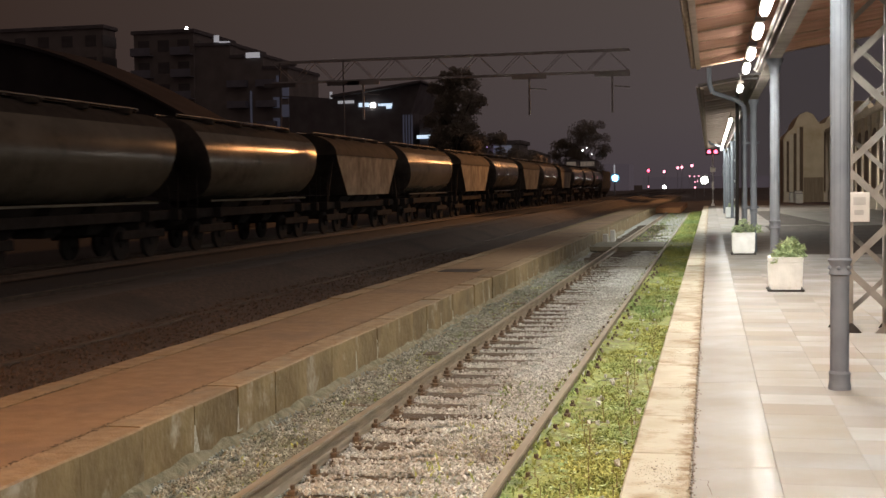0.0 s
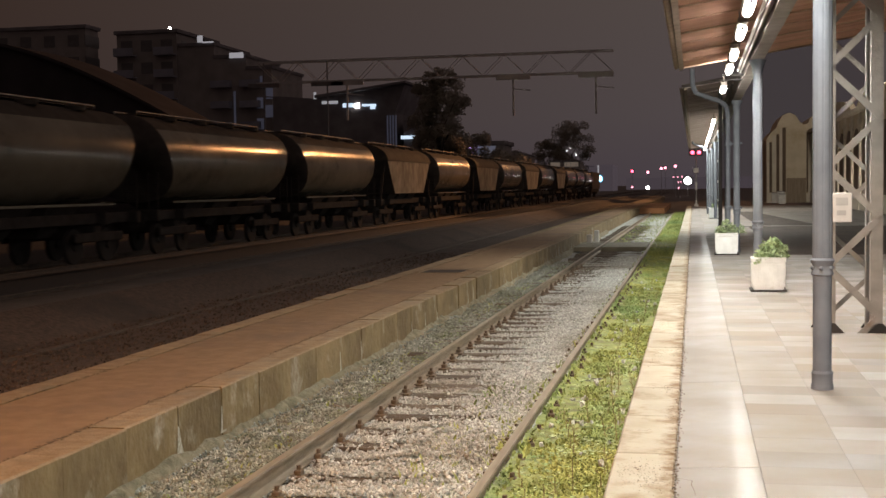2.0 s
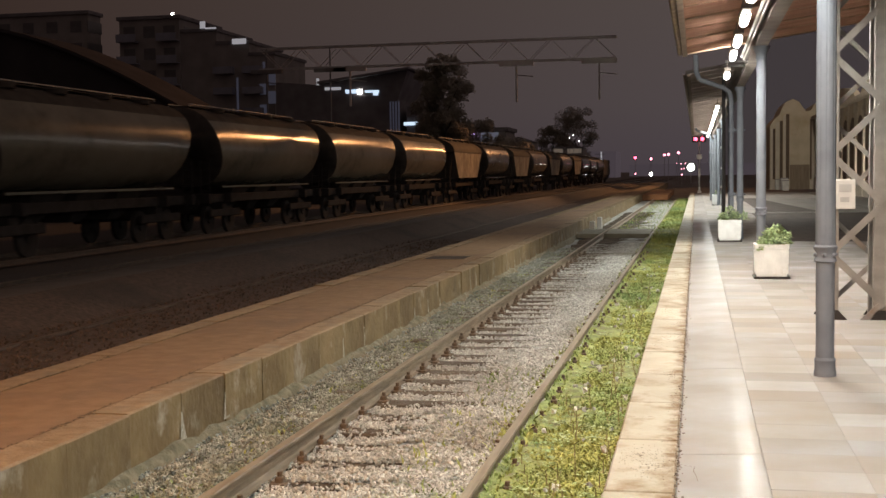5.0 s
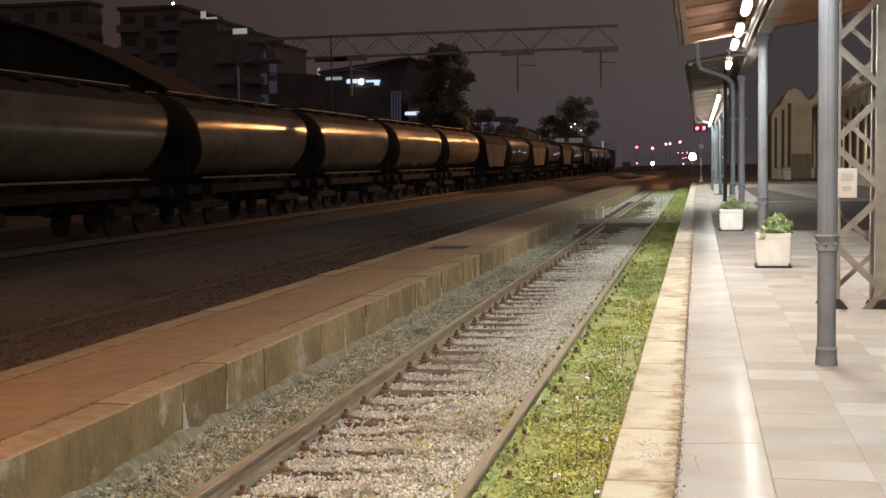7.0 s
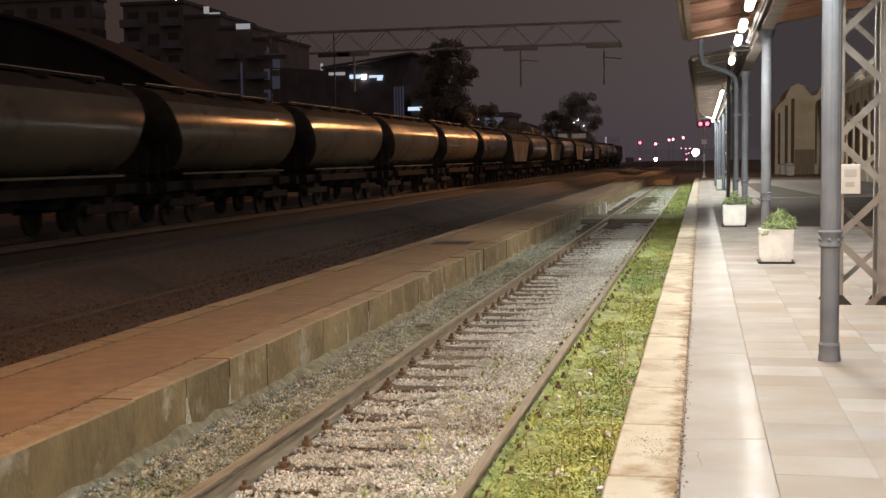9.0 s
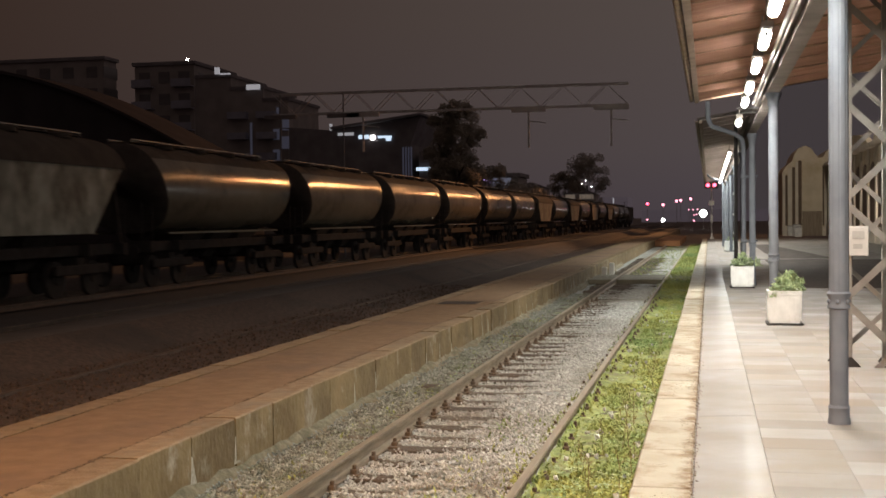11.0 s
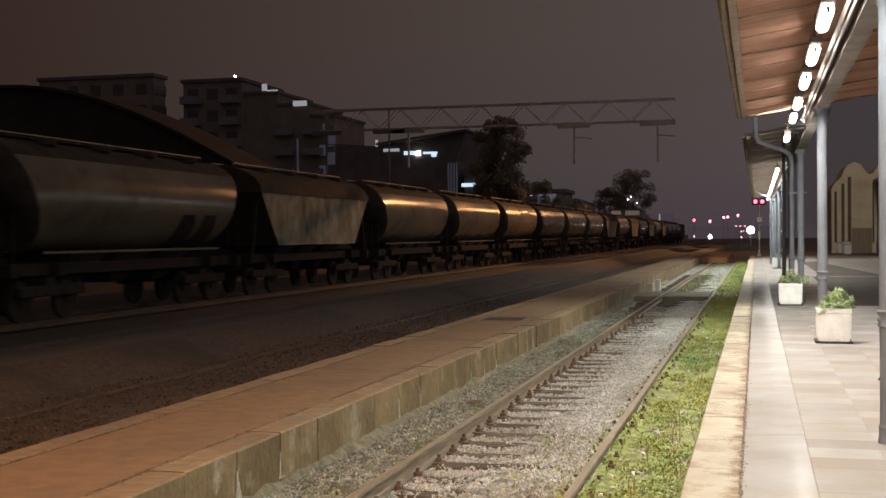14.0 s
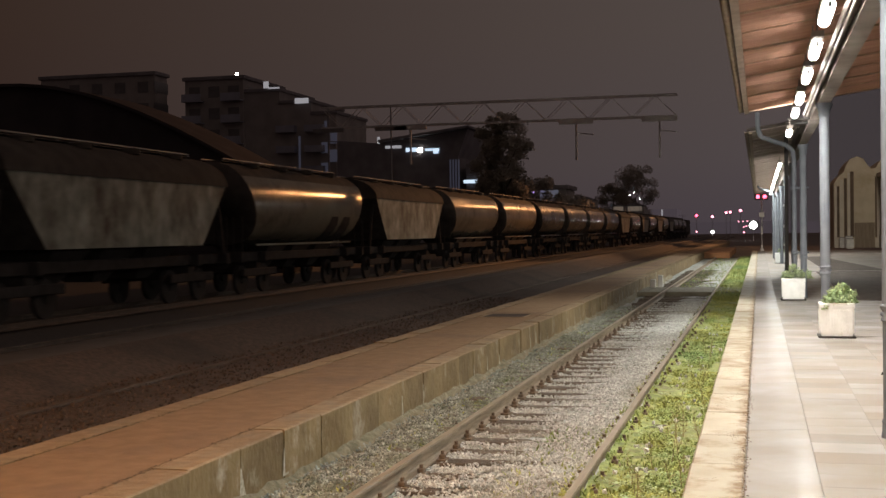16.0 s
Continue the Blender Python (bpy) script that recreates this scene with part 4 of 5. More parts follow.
def add_dark_patches(ob):
    """Two dark rounded patches low on each side of a round wagon."""
    low = sorted((c for c in barrel() if c[0] > 0.5 and c[1] < 2.3), key=lambda c: c[1])
    for d in (-1, 1):
        for y in (2.2, 3.5):
            bm = bmesh.new()
            rows_ = []
            for x, z in low:
                w = 0.5 * math.sqrt(max(0.05, 1 - ((z - 1.25) / 1.1) ** 4))
                rows_.append([bm.verts.new((d * x * 1.012, y + e * w, 2.52 + (z - 2.52) * 1.012)) for e in (-1, 0, 1)])
            for p, q in zip(rows_, rows_[1:]):
                for i in range(2):
                    bm.faces.new((p[i], p[i + 1], q[i + 1], q[i]))
            part("discharge_door", bm, M_WDARK, ob, "dark rounded patch", True)


def slope_wagon(top, bot, paint, label):
    ob = thing("hopper_wagon", label, "freight wagon",
               (TRAIN_X, 0, RAIL_Z + 0.31), "wagons of the freight train")
    bm = bmesh.new()
    v = {}
    for sx in (-1, 1):
        for sy in (-1, 1):
            v[sx, sy, 1] = bm.verts.new((1.43 * sx, top * sy, 2.98))
            v[sx, sy, 0] = bm.verts.new((1.40 * sx, bot * sy, 1.28))
    for sx in (-1, 1):
        bm.faces.new((v[sx, -1, 0], v[sx, 1, 0], v[sx, 1, 1], v[sx, -1, 1]))
    part("side_sheet", bm, paint, ob, "dirty painted side sheets")
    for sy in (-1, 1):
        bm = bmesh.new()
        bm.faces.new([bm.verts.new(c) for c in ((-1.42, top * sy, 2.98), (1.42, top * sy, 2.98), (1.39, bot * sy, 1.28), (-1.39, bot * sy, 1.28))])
        part("end_slope", bm, M_WEND, ob, "sloping hopper end, darkened because it is unlit")
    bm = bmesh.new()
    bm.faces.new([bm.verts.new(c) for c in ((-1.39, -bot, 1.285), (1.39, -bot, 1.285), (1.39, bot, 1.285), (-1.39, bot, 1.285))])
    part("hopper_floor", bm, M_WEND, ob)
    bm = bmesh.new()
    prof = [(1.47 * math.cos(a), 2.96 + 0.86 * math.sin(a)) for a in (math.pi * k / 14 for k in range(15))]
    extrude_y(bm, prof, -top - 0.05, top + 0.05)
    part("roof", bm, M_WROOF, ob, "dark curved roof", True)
    for sy in (-1, 1):
        for sx in (-1.2, 1.2):
            bm = bmesh.new()
            bar(bm, (sx, sy * 5.6, 1.0), (sx, sy * (top - 0.2), 2.9), 0.09, 0.09)
            part("end_post", bm, M_WDARK, ob)
    walkway(ob, top - 0.25, 3.84)
    running_gear(ob)
    return ob


def locomotive():
    ob = thing("locomotive", "dark electric locomotive at the head of the freight train", "locomotive", (TRAIN_X, 0, RAIL_Z + 0.31))
    bm = bmesh.new()
    side = [(-7.6, 1.0), (-7.75, 2.0), (-7.2, 3.3), (-6.6, 3.6), (6.6, 3.6), (7.2, 3.3), (7.75, 2.0), (7.6, 1.0)]
    a = [bm.verts.new((-1.45, y, z)) for y, z in side]
    b = [bm.verts.new((1.45, y, z)) for y, z in side]
    for i in range(8):
        bm.faces.new((a[i], a[(i + 1) % 8], b[(i + 1) % 8], b[i]))
    bm.faces.new(a)
    bm.faces.new(b[::-1])
    bmesh.ops.bevel(bm, geom=list(bm.edges), offset=0.08, segments=2, affect="EDGES")
    part("body", bm, M_WROOF, ob)
    bm = bmesh.new()
    box(bm, -1.3, 1.3, -7.4, 7.4, 0.55, 1.0, 0.03)
    part("underframe", bm, M_WDARK, ob)
    for y in (-4.5, 4.5):
        bm = bmesh.new()
        for s in (-1.05, 1.05):
            box(bm, s - 0.06, s + 0.06, y - 2.0, y + 2.0, 0.2, 0.6, 0.03)
        bogie = part("bogie", bm, M_WDARK, ob)
        for dy in (-1.35, 1.35):
            for s in (-0.7535, 0.7535):
                bm = bmesh.new()
                rod(bm, (s - 0.07, y + dy, 0.31), (s + 0.07, y + dy, 0.31), 0.62, seg=20)
                part("wheel", bm, M_WDARK, bogie)
    for s in (-1.46, 1.46):
        for y in (-6.5, 6.5):
            bm = bmesh.new()
            box(bm, s - 0.01, s + 0.01, y - 0.35, y + 0.35, 2.2, 2.9)
            part("cab_window", bm, M_WINDOW, ob)
    bm = bmesh.new()
    for a, b in (((-0.6, 3.5, 3.7), (0, 2.2, 4.1)), ((0.6, 3.5, 3.7), (0, 2.2, 4.1)), ((0, 2.2, 4.1), (0, 3.4, 4.6)), ((-0.8, 3.4, 4.6), (0.8, 3.4, 4.6))):
        rod(bm, a, b, 0.03, seg=6)
    part("pantograph", bm, M_WDARK, ob)
    return ob


SLOPED = {-6, -4, 3, 5, 7, 9}
round_first = round_wagon()
slope_first = slope_wagon(4.95, 3.35, M_DIMMED, "slope-ended hopper wagon with dirty toned-down sides and dark roof")
slope_long = slope_wagon(5.35, 3.85, M_PALE, "long slope-ended hopper wagon with smudged pale sides")
train = []
for j in range(-8, 13):
    src, used = (slope_long, j == -6) if j in (-6, -4) else (slope_first, j == 3) if j in SLOPED else (round_first, j == -8)
    train.append((j, src if used else copy_thing(src, pose(TRAIN_X, 0, RAIL_Z + 0.31))))
add_dark_patches(dict(train)[-5])
engine = locomotive()

# seconds, and by how many wagon lengths the train has rolled on
ROLLED = [(0.0, 0.63), (1.5, 1.29), (3.5, 2.145), (7.0, 3.65), (11.0, 5.395), (12.5, 6.055), (14.5, 6.925), (16.0, 7.61)]


# ---------------------------------------------------------------- overhead line and signals
def truss(ob, y, x0, x1, z0, z1):
    bm = bmesh.new()
    for yy in (y - 0.35, y + 0.35):
        for z in (z0, z1):
            bar(bm, (x0, yy, z), (x1, yy, z), 0.07, 0.075)
    part("chord", bm, M_GANTRY, ob)
    n = int((x1 - x0) / 1.1)
    for yy in (y - 0.35, y + 0.35):
        for k in range(n):
            bm = bmesh.new()
            a, b = x0 + (x1 - x0) * k / n, x0 + (x1 - x0) * (k + 1) / n
            bar(bm, (a, yy, z0 if k % 2 else z1), (b, yy, z1 if k % 2 else z0), 0.03, 0.03)
            part("lacing", bm, M_GANTRY, ob)


def gantry(y, x0, x1, z0, z1, hangers, masts, label):
    ob = thing("overhead_line_gantry", label, "gantry")
    truss(ob, y, x0, x1, z0, z1)
    for x in masts:
        bm = bmesh.new()
        rod(bm, (x, y, -0.5), (x, y, z1), 0.05, 0.04, 10)
        bar(bm, (x - 0.9, y, z0 - 0.12), (x + 0.9, y, z0 - 0.12), 0.16, 0.22)
        rod(bm, (x, y, z0 - 0.7), (x + 0.9, y, z0 - 0.8), 0.03, seg=6)
        part("mast", bm, M_POLE, ob, "slender mast with a cross arm")
    for x in hangers:
        bm = bmesh.new()
        bar(bm, (x, y, z0), (x, y, z0 - 2.1), 0.10, 0.10)
        bar(bm, (x - 0.9, y, z0 - 0.12), (x + 0.9, y, z0 - 0.12), 0.16, 0.22)
        rod(bm, (x, y, z0 - 0.7), (x + 0.9, y, z0 - 0.8), 0.03, seg=6)
        part("drop_arm", bm, M_GANTRY, ob)
    return ob


gantry(63, -23.2, -4.0, 7.35, 8.45, (-18.2, -9.2, -4.9), (-22.9, -19.3), "lattice steel gantry of the overhead line across the tracks")


def small_lamp(name, place, r, mat, label, category, post=None):
    """A lamp head on a post that stands on the ground."""
    ob = thing(name, label, category, (place[0], place[1], -0.56))
    h = place[2] + 0.56
    bm = bmesh.new()
    rod(bm, (0, 0, 0), (0, 0, h + r * 1.2), max(0.03, r * 0.12), seg=8)
    part("post", bm, M_MAST, ob)
    bm = bmesh.new()
    rod(bm, (0, 0.02, h), (0, 0.3, h), r * 1.5, seg=14)
    part("housing", bm, M_SIGNAL, ob)
    bm = bmesh.new()
    bmesh.ops.create_uvsphere(bm, u_segments=14, v_segments=8, radius=r, matrix=Matrix.Translation((0, -0.02, h)))
    part("lens", bm, mat, ob, smooth=True)
    return ob


def far(rx, rz, y):
    return (rx * y, y, 1.55 + rz * y)


for rx, rz, y, r, mat in ((-0.0490, 0.0111, 195, 0.23, M_RED), (-0.0364, 0.0100, 240, 0.28, M_PINK), (-0.0256, 0.0130, 200, 0.22, M_PINK),
                          (-0.0224, 0.0134, 250, 0.28, M_PINK), (-0.0144, 0.0146, 240, 0.28, M_PINK), (0.0005, 0.0100, 250, 0.14, M_PINK)):
    small_lamp("railway_signal", far(rx, rz, y), r, mat, "distant railway signal showing red", "railway signal")
# the lowest dots stand in for reflections of the lights above them
for rx, rz, y, r in ((-0.0090, 0.006, 300, 0.16), (-0.0125, 0.0058, 310, 0.15), (-0.0160, 0.006, 320, 0.15), (-0.0120, 0.0015, 280, 0.14),
                     (-0.0100, 0.0020, 290, 0.14), (-0.0490, -0.0020, 180, 0.13), (-0.0118, -0.0030, 170, 0.12)):
    small_lamp("yard_lamp", far(rx, rz, y), r, M_PINK, "tiny distant dot of light on a post", "lamp")
for rx, rz in ((-0.0991, 0.0309), (-0.1024, 0.0286), (-0.0945, 0.0255)):
    small_lamp("street_lamp", far(rx, rz, 205), 0.07, M_BEACON, "tiny distant street lamp on a thin post", "lamp")
small_lamp("yard_lamp", far(-0.0046, 0.0027, 220), 0.66, M_BEACON, "dazzling white lamp at the far end of the yard", "lamp")
small_lamp("yard_lamp", far(-0.0364, -0.0024, 236), 0.34, M_BEACON, "small white lamp low over the far tracks", "lamp")
blue_lamp = small_lamp("yard_lamp", far(-0.0760, 0.0056, 243), 0.62, M_BLUE, "blue-white lamp on a post beside the tracks", "lamp")
# glowing disc added behind the lens for the lamp's halo
bm = bmesh.new()
rod(bm, (0, 0.0, 3.47), (0, 0.06, 3.47), 0.9, seg=20)
part("halo_disc", bm, M_BLUEHALO, blue_lamp, "bluish glowing disc standing in for the lamp's halo")
strip = thing("light_column", "pale lit tall column sign beyond the yard", "sign", (-0.0765 * 260, 260, -0.56))
bm = bmesh.new()
box(bm, -0.12, 0.12, -0.12, 0.12, 0, 3.6, 0.02)
part("post", bm, M_MAST, strip)
bm = bmesh.new()
box(bm, -0.14, 0.14, -0.15, 0.15, 3.8, 6.4, 0.03)
part("light_panel", bm, M_LITBAR, strip, "pale glowing panel")

sig = thing("platform_signal", "two-light red post signal with white plates by the platform end", "railway signal", (0.19, 92, -0.56))
bm = bmesh.new()
rod(bm, (0, 0, 0), (0, 0, 5.0), 0.06, seg=10)
part("post", bm, M_MAST, sig)
bm = bmesh.new()
box(bm, -0.52, 0.48, -0.06, 0.06, 4.2, 4.68, 0.05)
part("light_board", bm, M_SIGNAL, sig)
for x in (-0.27, 0.22):
    bm = bmesh.new()
    bmesh.ops.create_uvsphere(bm, u_segments=14, v_segments=8, radius=0.14, matrix=Matrix.Translation((x, -0.1, 4.44)))
    part("red_lens", bm, M_RED, sig, "glowing red lens", True)
bm = bmesh.new()
box(bm, -0.19, 0.19, -0.08, -0.05, 2.95, 3.30, 0.01)
part("plate", bm, M_WHITE, sig)
bm = bmesh.new()
box(bm, -0.08, 0.08, -0.09, -0.06, 1.65, 2.25, 0.01)
part("plate", bm, M_WHITE, sig)
bm = bmesh.new()
box(bm, -0.14, 0.14, -0.12, 0.12, 0.0, 0.62, 0.02)
box(bm, -0.07, 0.07, -0.08, 0.08, 0.6, 0.9, 0.02)
part("pedestal", bm, M_WHITE, sig, "white painted pedestal")


# ---------------------------------------------------------------- town behind the train
def slab_block(name, label, x0, x1, y0, y1, h, storeys, bays, mat=M_BLOCK, balconies=False, face="both"):
    ob = thing(name, label, "building")
    bm = bmesh.new()
    box(bm, x0, x1, y0, y1, -0.6, h)
    part("wall", bm, mat, ob)
    bm = bmesh.new()
    box(bm, x0 - 0.3, x1 + 0.3, y0 - 0.3, y1 + 0.3, h, h + 0.5, 0.05)
    part("roof", bm, M_SHED, ob)
    bm = bmesh.new()
    box(bm, -0.8, 0.8, -0.04, 0.04, -0.75, 0.75)
    wm = mesh_of(bm, "window", M_WINDOW)
    bm = bmesh.new()
    box(bm, -1.4, 1.4, -1.2, 0, -1.35, -1.2)
    box(bm, -1.4, 1.4, -1.2, -1.12, -1.2, -0.3)
    bal = mesh_of(bm, "balcony", M_PANEL)
    for s in range(storeys):
        z = h - 1.6 - 2.9 * s
        for b in range(bays):
            x = x0 + (x1 - x0) * (b + 0.5) / bays
            piece("window", wm, ob, (x, y0 - 0.02, z))
            if balconies and b % 2 == 0:
                piece("balcony", bal, ob, (x, y0, z))
        for b in range(3):
            y = y0 + (y1 - y0) * (b + 0.5) / 3
            piece("window", wm, ob, (x1 + 0.02, y, z), math.pi / 2)
    return ob


slab_block("apartment_block", "dark slab block of flats against the night sky", -97, -79.5, 150, 153.5, 23.5, 6, 5)
blk = slab_block("apartment_block", "dark stepped apartment block with balconies and roof lights", -75, -66.5, 150, 164, 22.4, 6, 3, balconies=True)
for x0, x1, z in ((-66.5, -61.5, 20.6), (-61.5, -57.0, 18.9), (-57.0, -53.6, 17.3)):
    bm = bmesh.new()
    box(bm, x0, x1, 150.4, 163, -0.6, z)
    part("wall", bm, M_BLOCK, blk)
    bm = bmesh.new()
    box(bm, x0 - 0.1, x1 + 0.2, 150.2, 163.2, z, z + 0.4)
    part("parapet", bm, M_SHED, blk)
for x0, x1, z0, z1 in ((-63.6, -62.9, 21.0, 21.9), (-59.2, -57.3, 18.8, 19.5)):
    bm = bmesh.new()
    box(bm, x0, x1, 150.0, 150.15, z0, z1)
    part("roof_sign", bm, M_LITBAR, blk, "pale lit roof sign")
bm = bmesh.new()
box(bm, -62.9, -61.4, 150.05, 150.15, 20.9, 21.1)
part("roof_sign", bm, M_LITBAR, blk, "pale lit roof sign")
bm = bmesh.new()
bmesh.ops.create_uvsphere(bm, u_segments=10, v_segments=6, radius=0.2, matrix=Matrix.Translation((-67.4, 150, 23.05)))
part("roof_light", bm, M_BEACON, blk, "white warning light")
bm = bmesh.new()
rod(bm, (-67.4, 150.2, 22.4), (-67.4, 150.2, 22.95), 0.06, seg=6)
part("roof_light_stem", bm, M_MAST, blk)
for x, w, z0, z1 in ((-58.7, 0.12, 8.0, 14.5), (-55.2, 0.45, 9.5, 10.9), (-55.2, 0.40, 12.2, 13.6), (-53.9, 0.55, 11.0, 12.6), (-53.9, 0.45, 13.4, 14.8),
                     (-55.0, 0.15, 14.9, 16.4)):
    bm = bmesh.new()
    box(bm, x - w, x + w, 150.2, 150.36, z0, z1)
    part("facade_glow_patch", bm, M_LITDIM, blk, "pale facade patch given a dim glow")
for z in (9.6, 12.3, 15.0):
    for x in (-60.4, -56.4):
        bm = bmesh.new()
        box(bm, x - 1.3, x + 1.3, 149.3, 150.4, z, z + 0.9)
        part("balcony", bm, M_PANEL, blk, "pale balcony front")

hall = thing("office_building", "low dark building with a slanting roof and blue-lit windows", "building")
bm = bmesh.new()
prof = [(-49.8, -0.6), (-49.8, 12.9), (-44, 12.4), (-33.4, 13.8), (-34.6, 10.5), (-34.6, -0.6)]
a, b = extrude_y(bm, prof, 140, 156)
part("wall", bm, M_SHED, hall)
bm = bmesh.new()
extrude_y(bm, [(-44.2, 12.45), (-33.0, 13.9), (-33.0, 14.15), (-44.2, 12.75)], 138.8, 157)
part("roof", bm, M_SHED, hall)
for x0, x1, z0, z1, mat in ((-44.6, -44.3, 12.4, 13.2, M_LITBAR), (-43.6, -41.6, 11.75, 12.1, M_LITBAR), (-41.0, -39.7, 11.3, 11.75, M_LITWIN),
                            (-39.5, -39.0, 11.2, 11.7, M_BEACON), (-38.6, -36.9, 11.35, 11.6, M_LITWIN), (-37.6, -37.0, 11.0, 11.35, M_LITWIN)):
    bm = bmesh.new()
    box(bm, x0, x1, 139.85, 139.97, z0, z1)
    part("window", bm, mat, hall, "bright bluish lit window")
for k in range(4):
    x = -35.6 + 0.34 * k
    bm = bmesh.new()
    box(bm, x, x + 0.16, 139.8, 139.96, 6.3, 10.2)
    part("fin", bm, M_LITDIM, hall, "vertical fin given a dim glow")
bm = bmesh.new()
box(bm, -33.9, -32.2, 139.8, 139.96, 7.35, 7.75)
part("sign", bm, M_LITWIN, hall)
bm = bmesh.new()
box(bm, -33.6, -32.0, 140, 150, -0.6, 9.6)
part("wing", bm, M_SHED, hall)

shed = thing("train_shed", "dark barrel-roofed shed beyond the tracks", "building")
bm = bmesh.new()
prof = [(-41 + 16.5 * u, 4 + 6 * math.cos(math.pi / 2 * u)) for u in (k / 14 for k in range(-14, 15))]
extrude_y(bm, prof[::-1] + [(-57.5, -0.6), (-24.5, -0.6)], 60, 64.5)
part("wall", bm, M_SHEDBLACK, shed)
bm = bmesh.new()
extrude_y(bm, [(x, z + 0.02) for x, z in prof] + [(x, z + 0.2) for x, z in prof[::-1]], 59.6, 65)
part("roof", bm, M_SHEDBLACK, shed)

low = slab_block("office_building", "small low building with a violet sign", -26.5, -22.5, 145, 152, 6.6, 1, 2)
bm = bmesh.new()
bmesh.ops.create_uvsphere(bm, u_segments=10, v_segments=6, radius=0.42, matrix=Matrix.Translation((-26.6, 144.7, 6.55)))
part("sign_light", bm, M_VIOLET, low, "violet sign light", True)
bm = bmesh.new()
box(bm, -25.6, -23.4, 144.85, 144.97, 4.9, 6.5)
part("sign", bm, M_FAINT, low)


def tree(place, height, width, label, seed, clumps=46, leaves=170):
    rnd = random.Random(seed)
    ob = thing("tree", label, "tree", place)
    bm = bmesh.new()
    rod(bm, (0, 0, 0), (0.1, 0, height * 0.55), 0.28, 0.13, 9)
    for k in range(7):
        a = k * 2.4
        z = height * (0.25 + 0.06 * k)
        r = width * 0.32
        rod(bm, (0.05, 0, z), (r * math.cos(a), r * math.sin(a), z + height * 0.2), 0.09, 0.03, 6)
    part("trunk", bm, M_BARK, ob)
    bm = bmesh.new()
    for _ in range(clumps):
        h = rnd.random() ** 0.8
        spread = width * 0.5 * (0.25 + 0.9 * math.sin(math.pi * (0.12 + 0.8 * (1 - h)) ** 0.9))
        a = rnd.uniform(0, 6.3)
        d = spread * rnd.uniform(0.2, 0.85)
        r = width * rnd.uniform(0.13, 0.24)
        leaf_cloud(bm, (d * math.cos(a), d * math.sin(a), height * (0.22 + 0.72 * h)), (r, r, r * 1.1), int(leaves * 1.8), 0.19, rnd)
    part("crown", bm, M_TREELEAF, ob, "dark leafy crown")
    return ob


tree((-24.9, 120, -0.56), 14.2, 6.0, "tall dark tree behind the freight train", 11, 70, 190)
tree((-26.2, 123, -0.56), 8.6, 5.0, "lower dark tree beside a taller one", 12)
tree((-22.6, 124, -0.56), 7.6, 6.0, "spreading dark tree at the foot of a taller one", 15, 40, 150)
tree((-19.0, 128, -0.56), 5.4, 6.5, "low dark bushy tree beyond the freight train", 16, 36, 140)
tree((-22.2, 226, -0.56), 14.4, 8.0, "rounded dark tree in the distance", 13)
tree((-26.4, 228, -0.56), 11.0, 7.0, "low dark tree in the distance", 14)
for rx, rz, y, w, h in ((-0.1118, 0.0195, 208, 0.8, 0.5), (-0.0985, 0.0195, 212, 1.2, 0.4), (-0.145, 0.025, 158, 1.4, 0.35)):
    ob = thing("house", "small distant house whose lit wall is drawn as a faint glow", "building", (rx * y, y, -0.56))
    bm = bmesh.new()
    box(bm, -w * 1.3, w * 1.3, 0, 6, 0, rz * y + 2.2)
    part("wall", bm, M_BLOCK, ob)
    bm = bmesh.new()
    extrude_y(bm, [(-w * 1.45, rz * y + 2.2), (0, rz * y + 2.2 + w * 0.5), (w * 1.45, rz * y + 2.2)], -0.3, 6.3)
    part("roof", bm, M_SHED, ob)
    # the lit wall patch, built as a glowing panel
    bm = bmesh.new()
    box(bm, -w, w, -0.1, -0.02, rz * y + 2.1 - h * 2, rz * y + 2.1)
    part("window", bm, M_WARMFAINT, ob)

# far skyline of made-up boxes that glow at the haze's tone
bm = bmesh.new()
x = -150.0
while x < 160:
    w, h = float(rng.uniform(8, 22)), float(rng.uniform(4.5, 8.5))
    if x < -30 or x > 14:
        box(bm, x, x + w, 420 + float(rng.uniform(0, 30)), 470, -0.6, h + (3 if x < -30 else 0))
    else:
        box(bm, x, x + w, 520 + float(rng.uniform(0, 30)), 580, -0.6, h * 0.8)
    x += w
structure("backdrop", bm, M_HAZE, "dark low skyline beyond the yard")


# hill-shaped backdrop far off, made up to darken the sky behind the station
bm = bmesh.new()
# left flank rises behind the canopy posts as the camera sees them
ridge = []
for k in range(90):
    x = 6 + 2.6 * k
    rise = 78 * (1 - math.exp(-(x - 5) / 11)) + 0.06 * x
    ridge.append((x, rise + 3.0 * noise.noise(Vector((x * 0.11, 2.0, 0))) + 1.4 * noise.noise(Vector((x * 0.37, 7.0, 0)))))
extrude_y(bm, [(6, -0.6)] + ridge + [(ridge[-1][0], -0.6)], 640, 660)
structure("backdrop", bm, M_HILLGLOW, "dark hill-shaped backdrop added far beyond the station")


# ---------------------------------------------------------------- station building
SX = 8.9


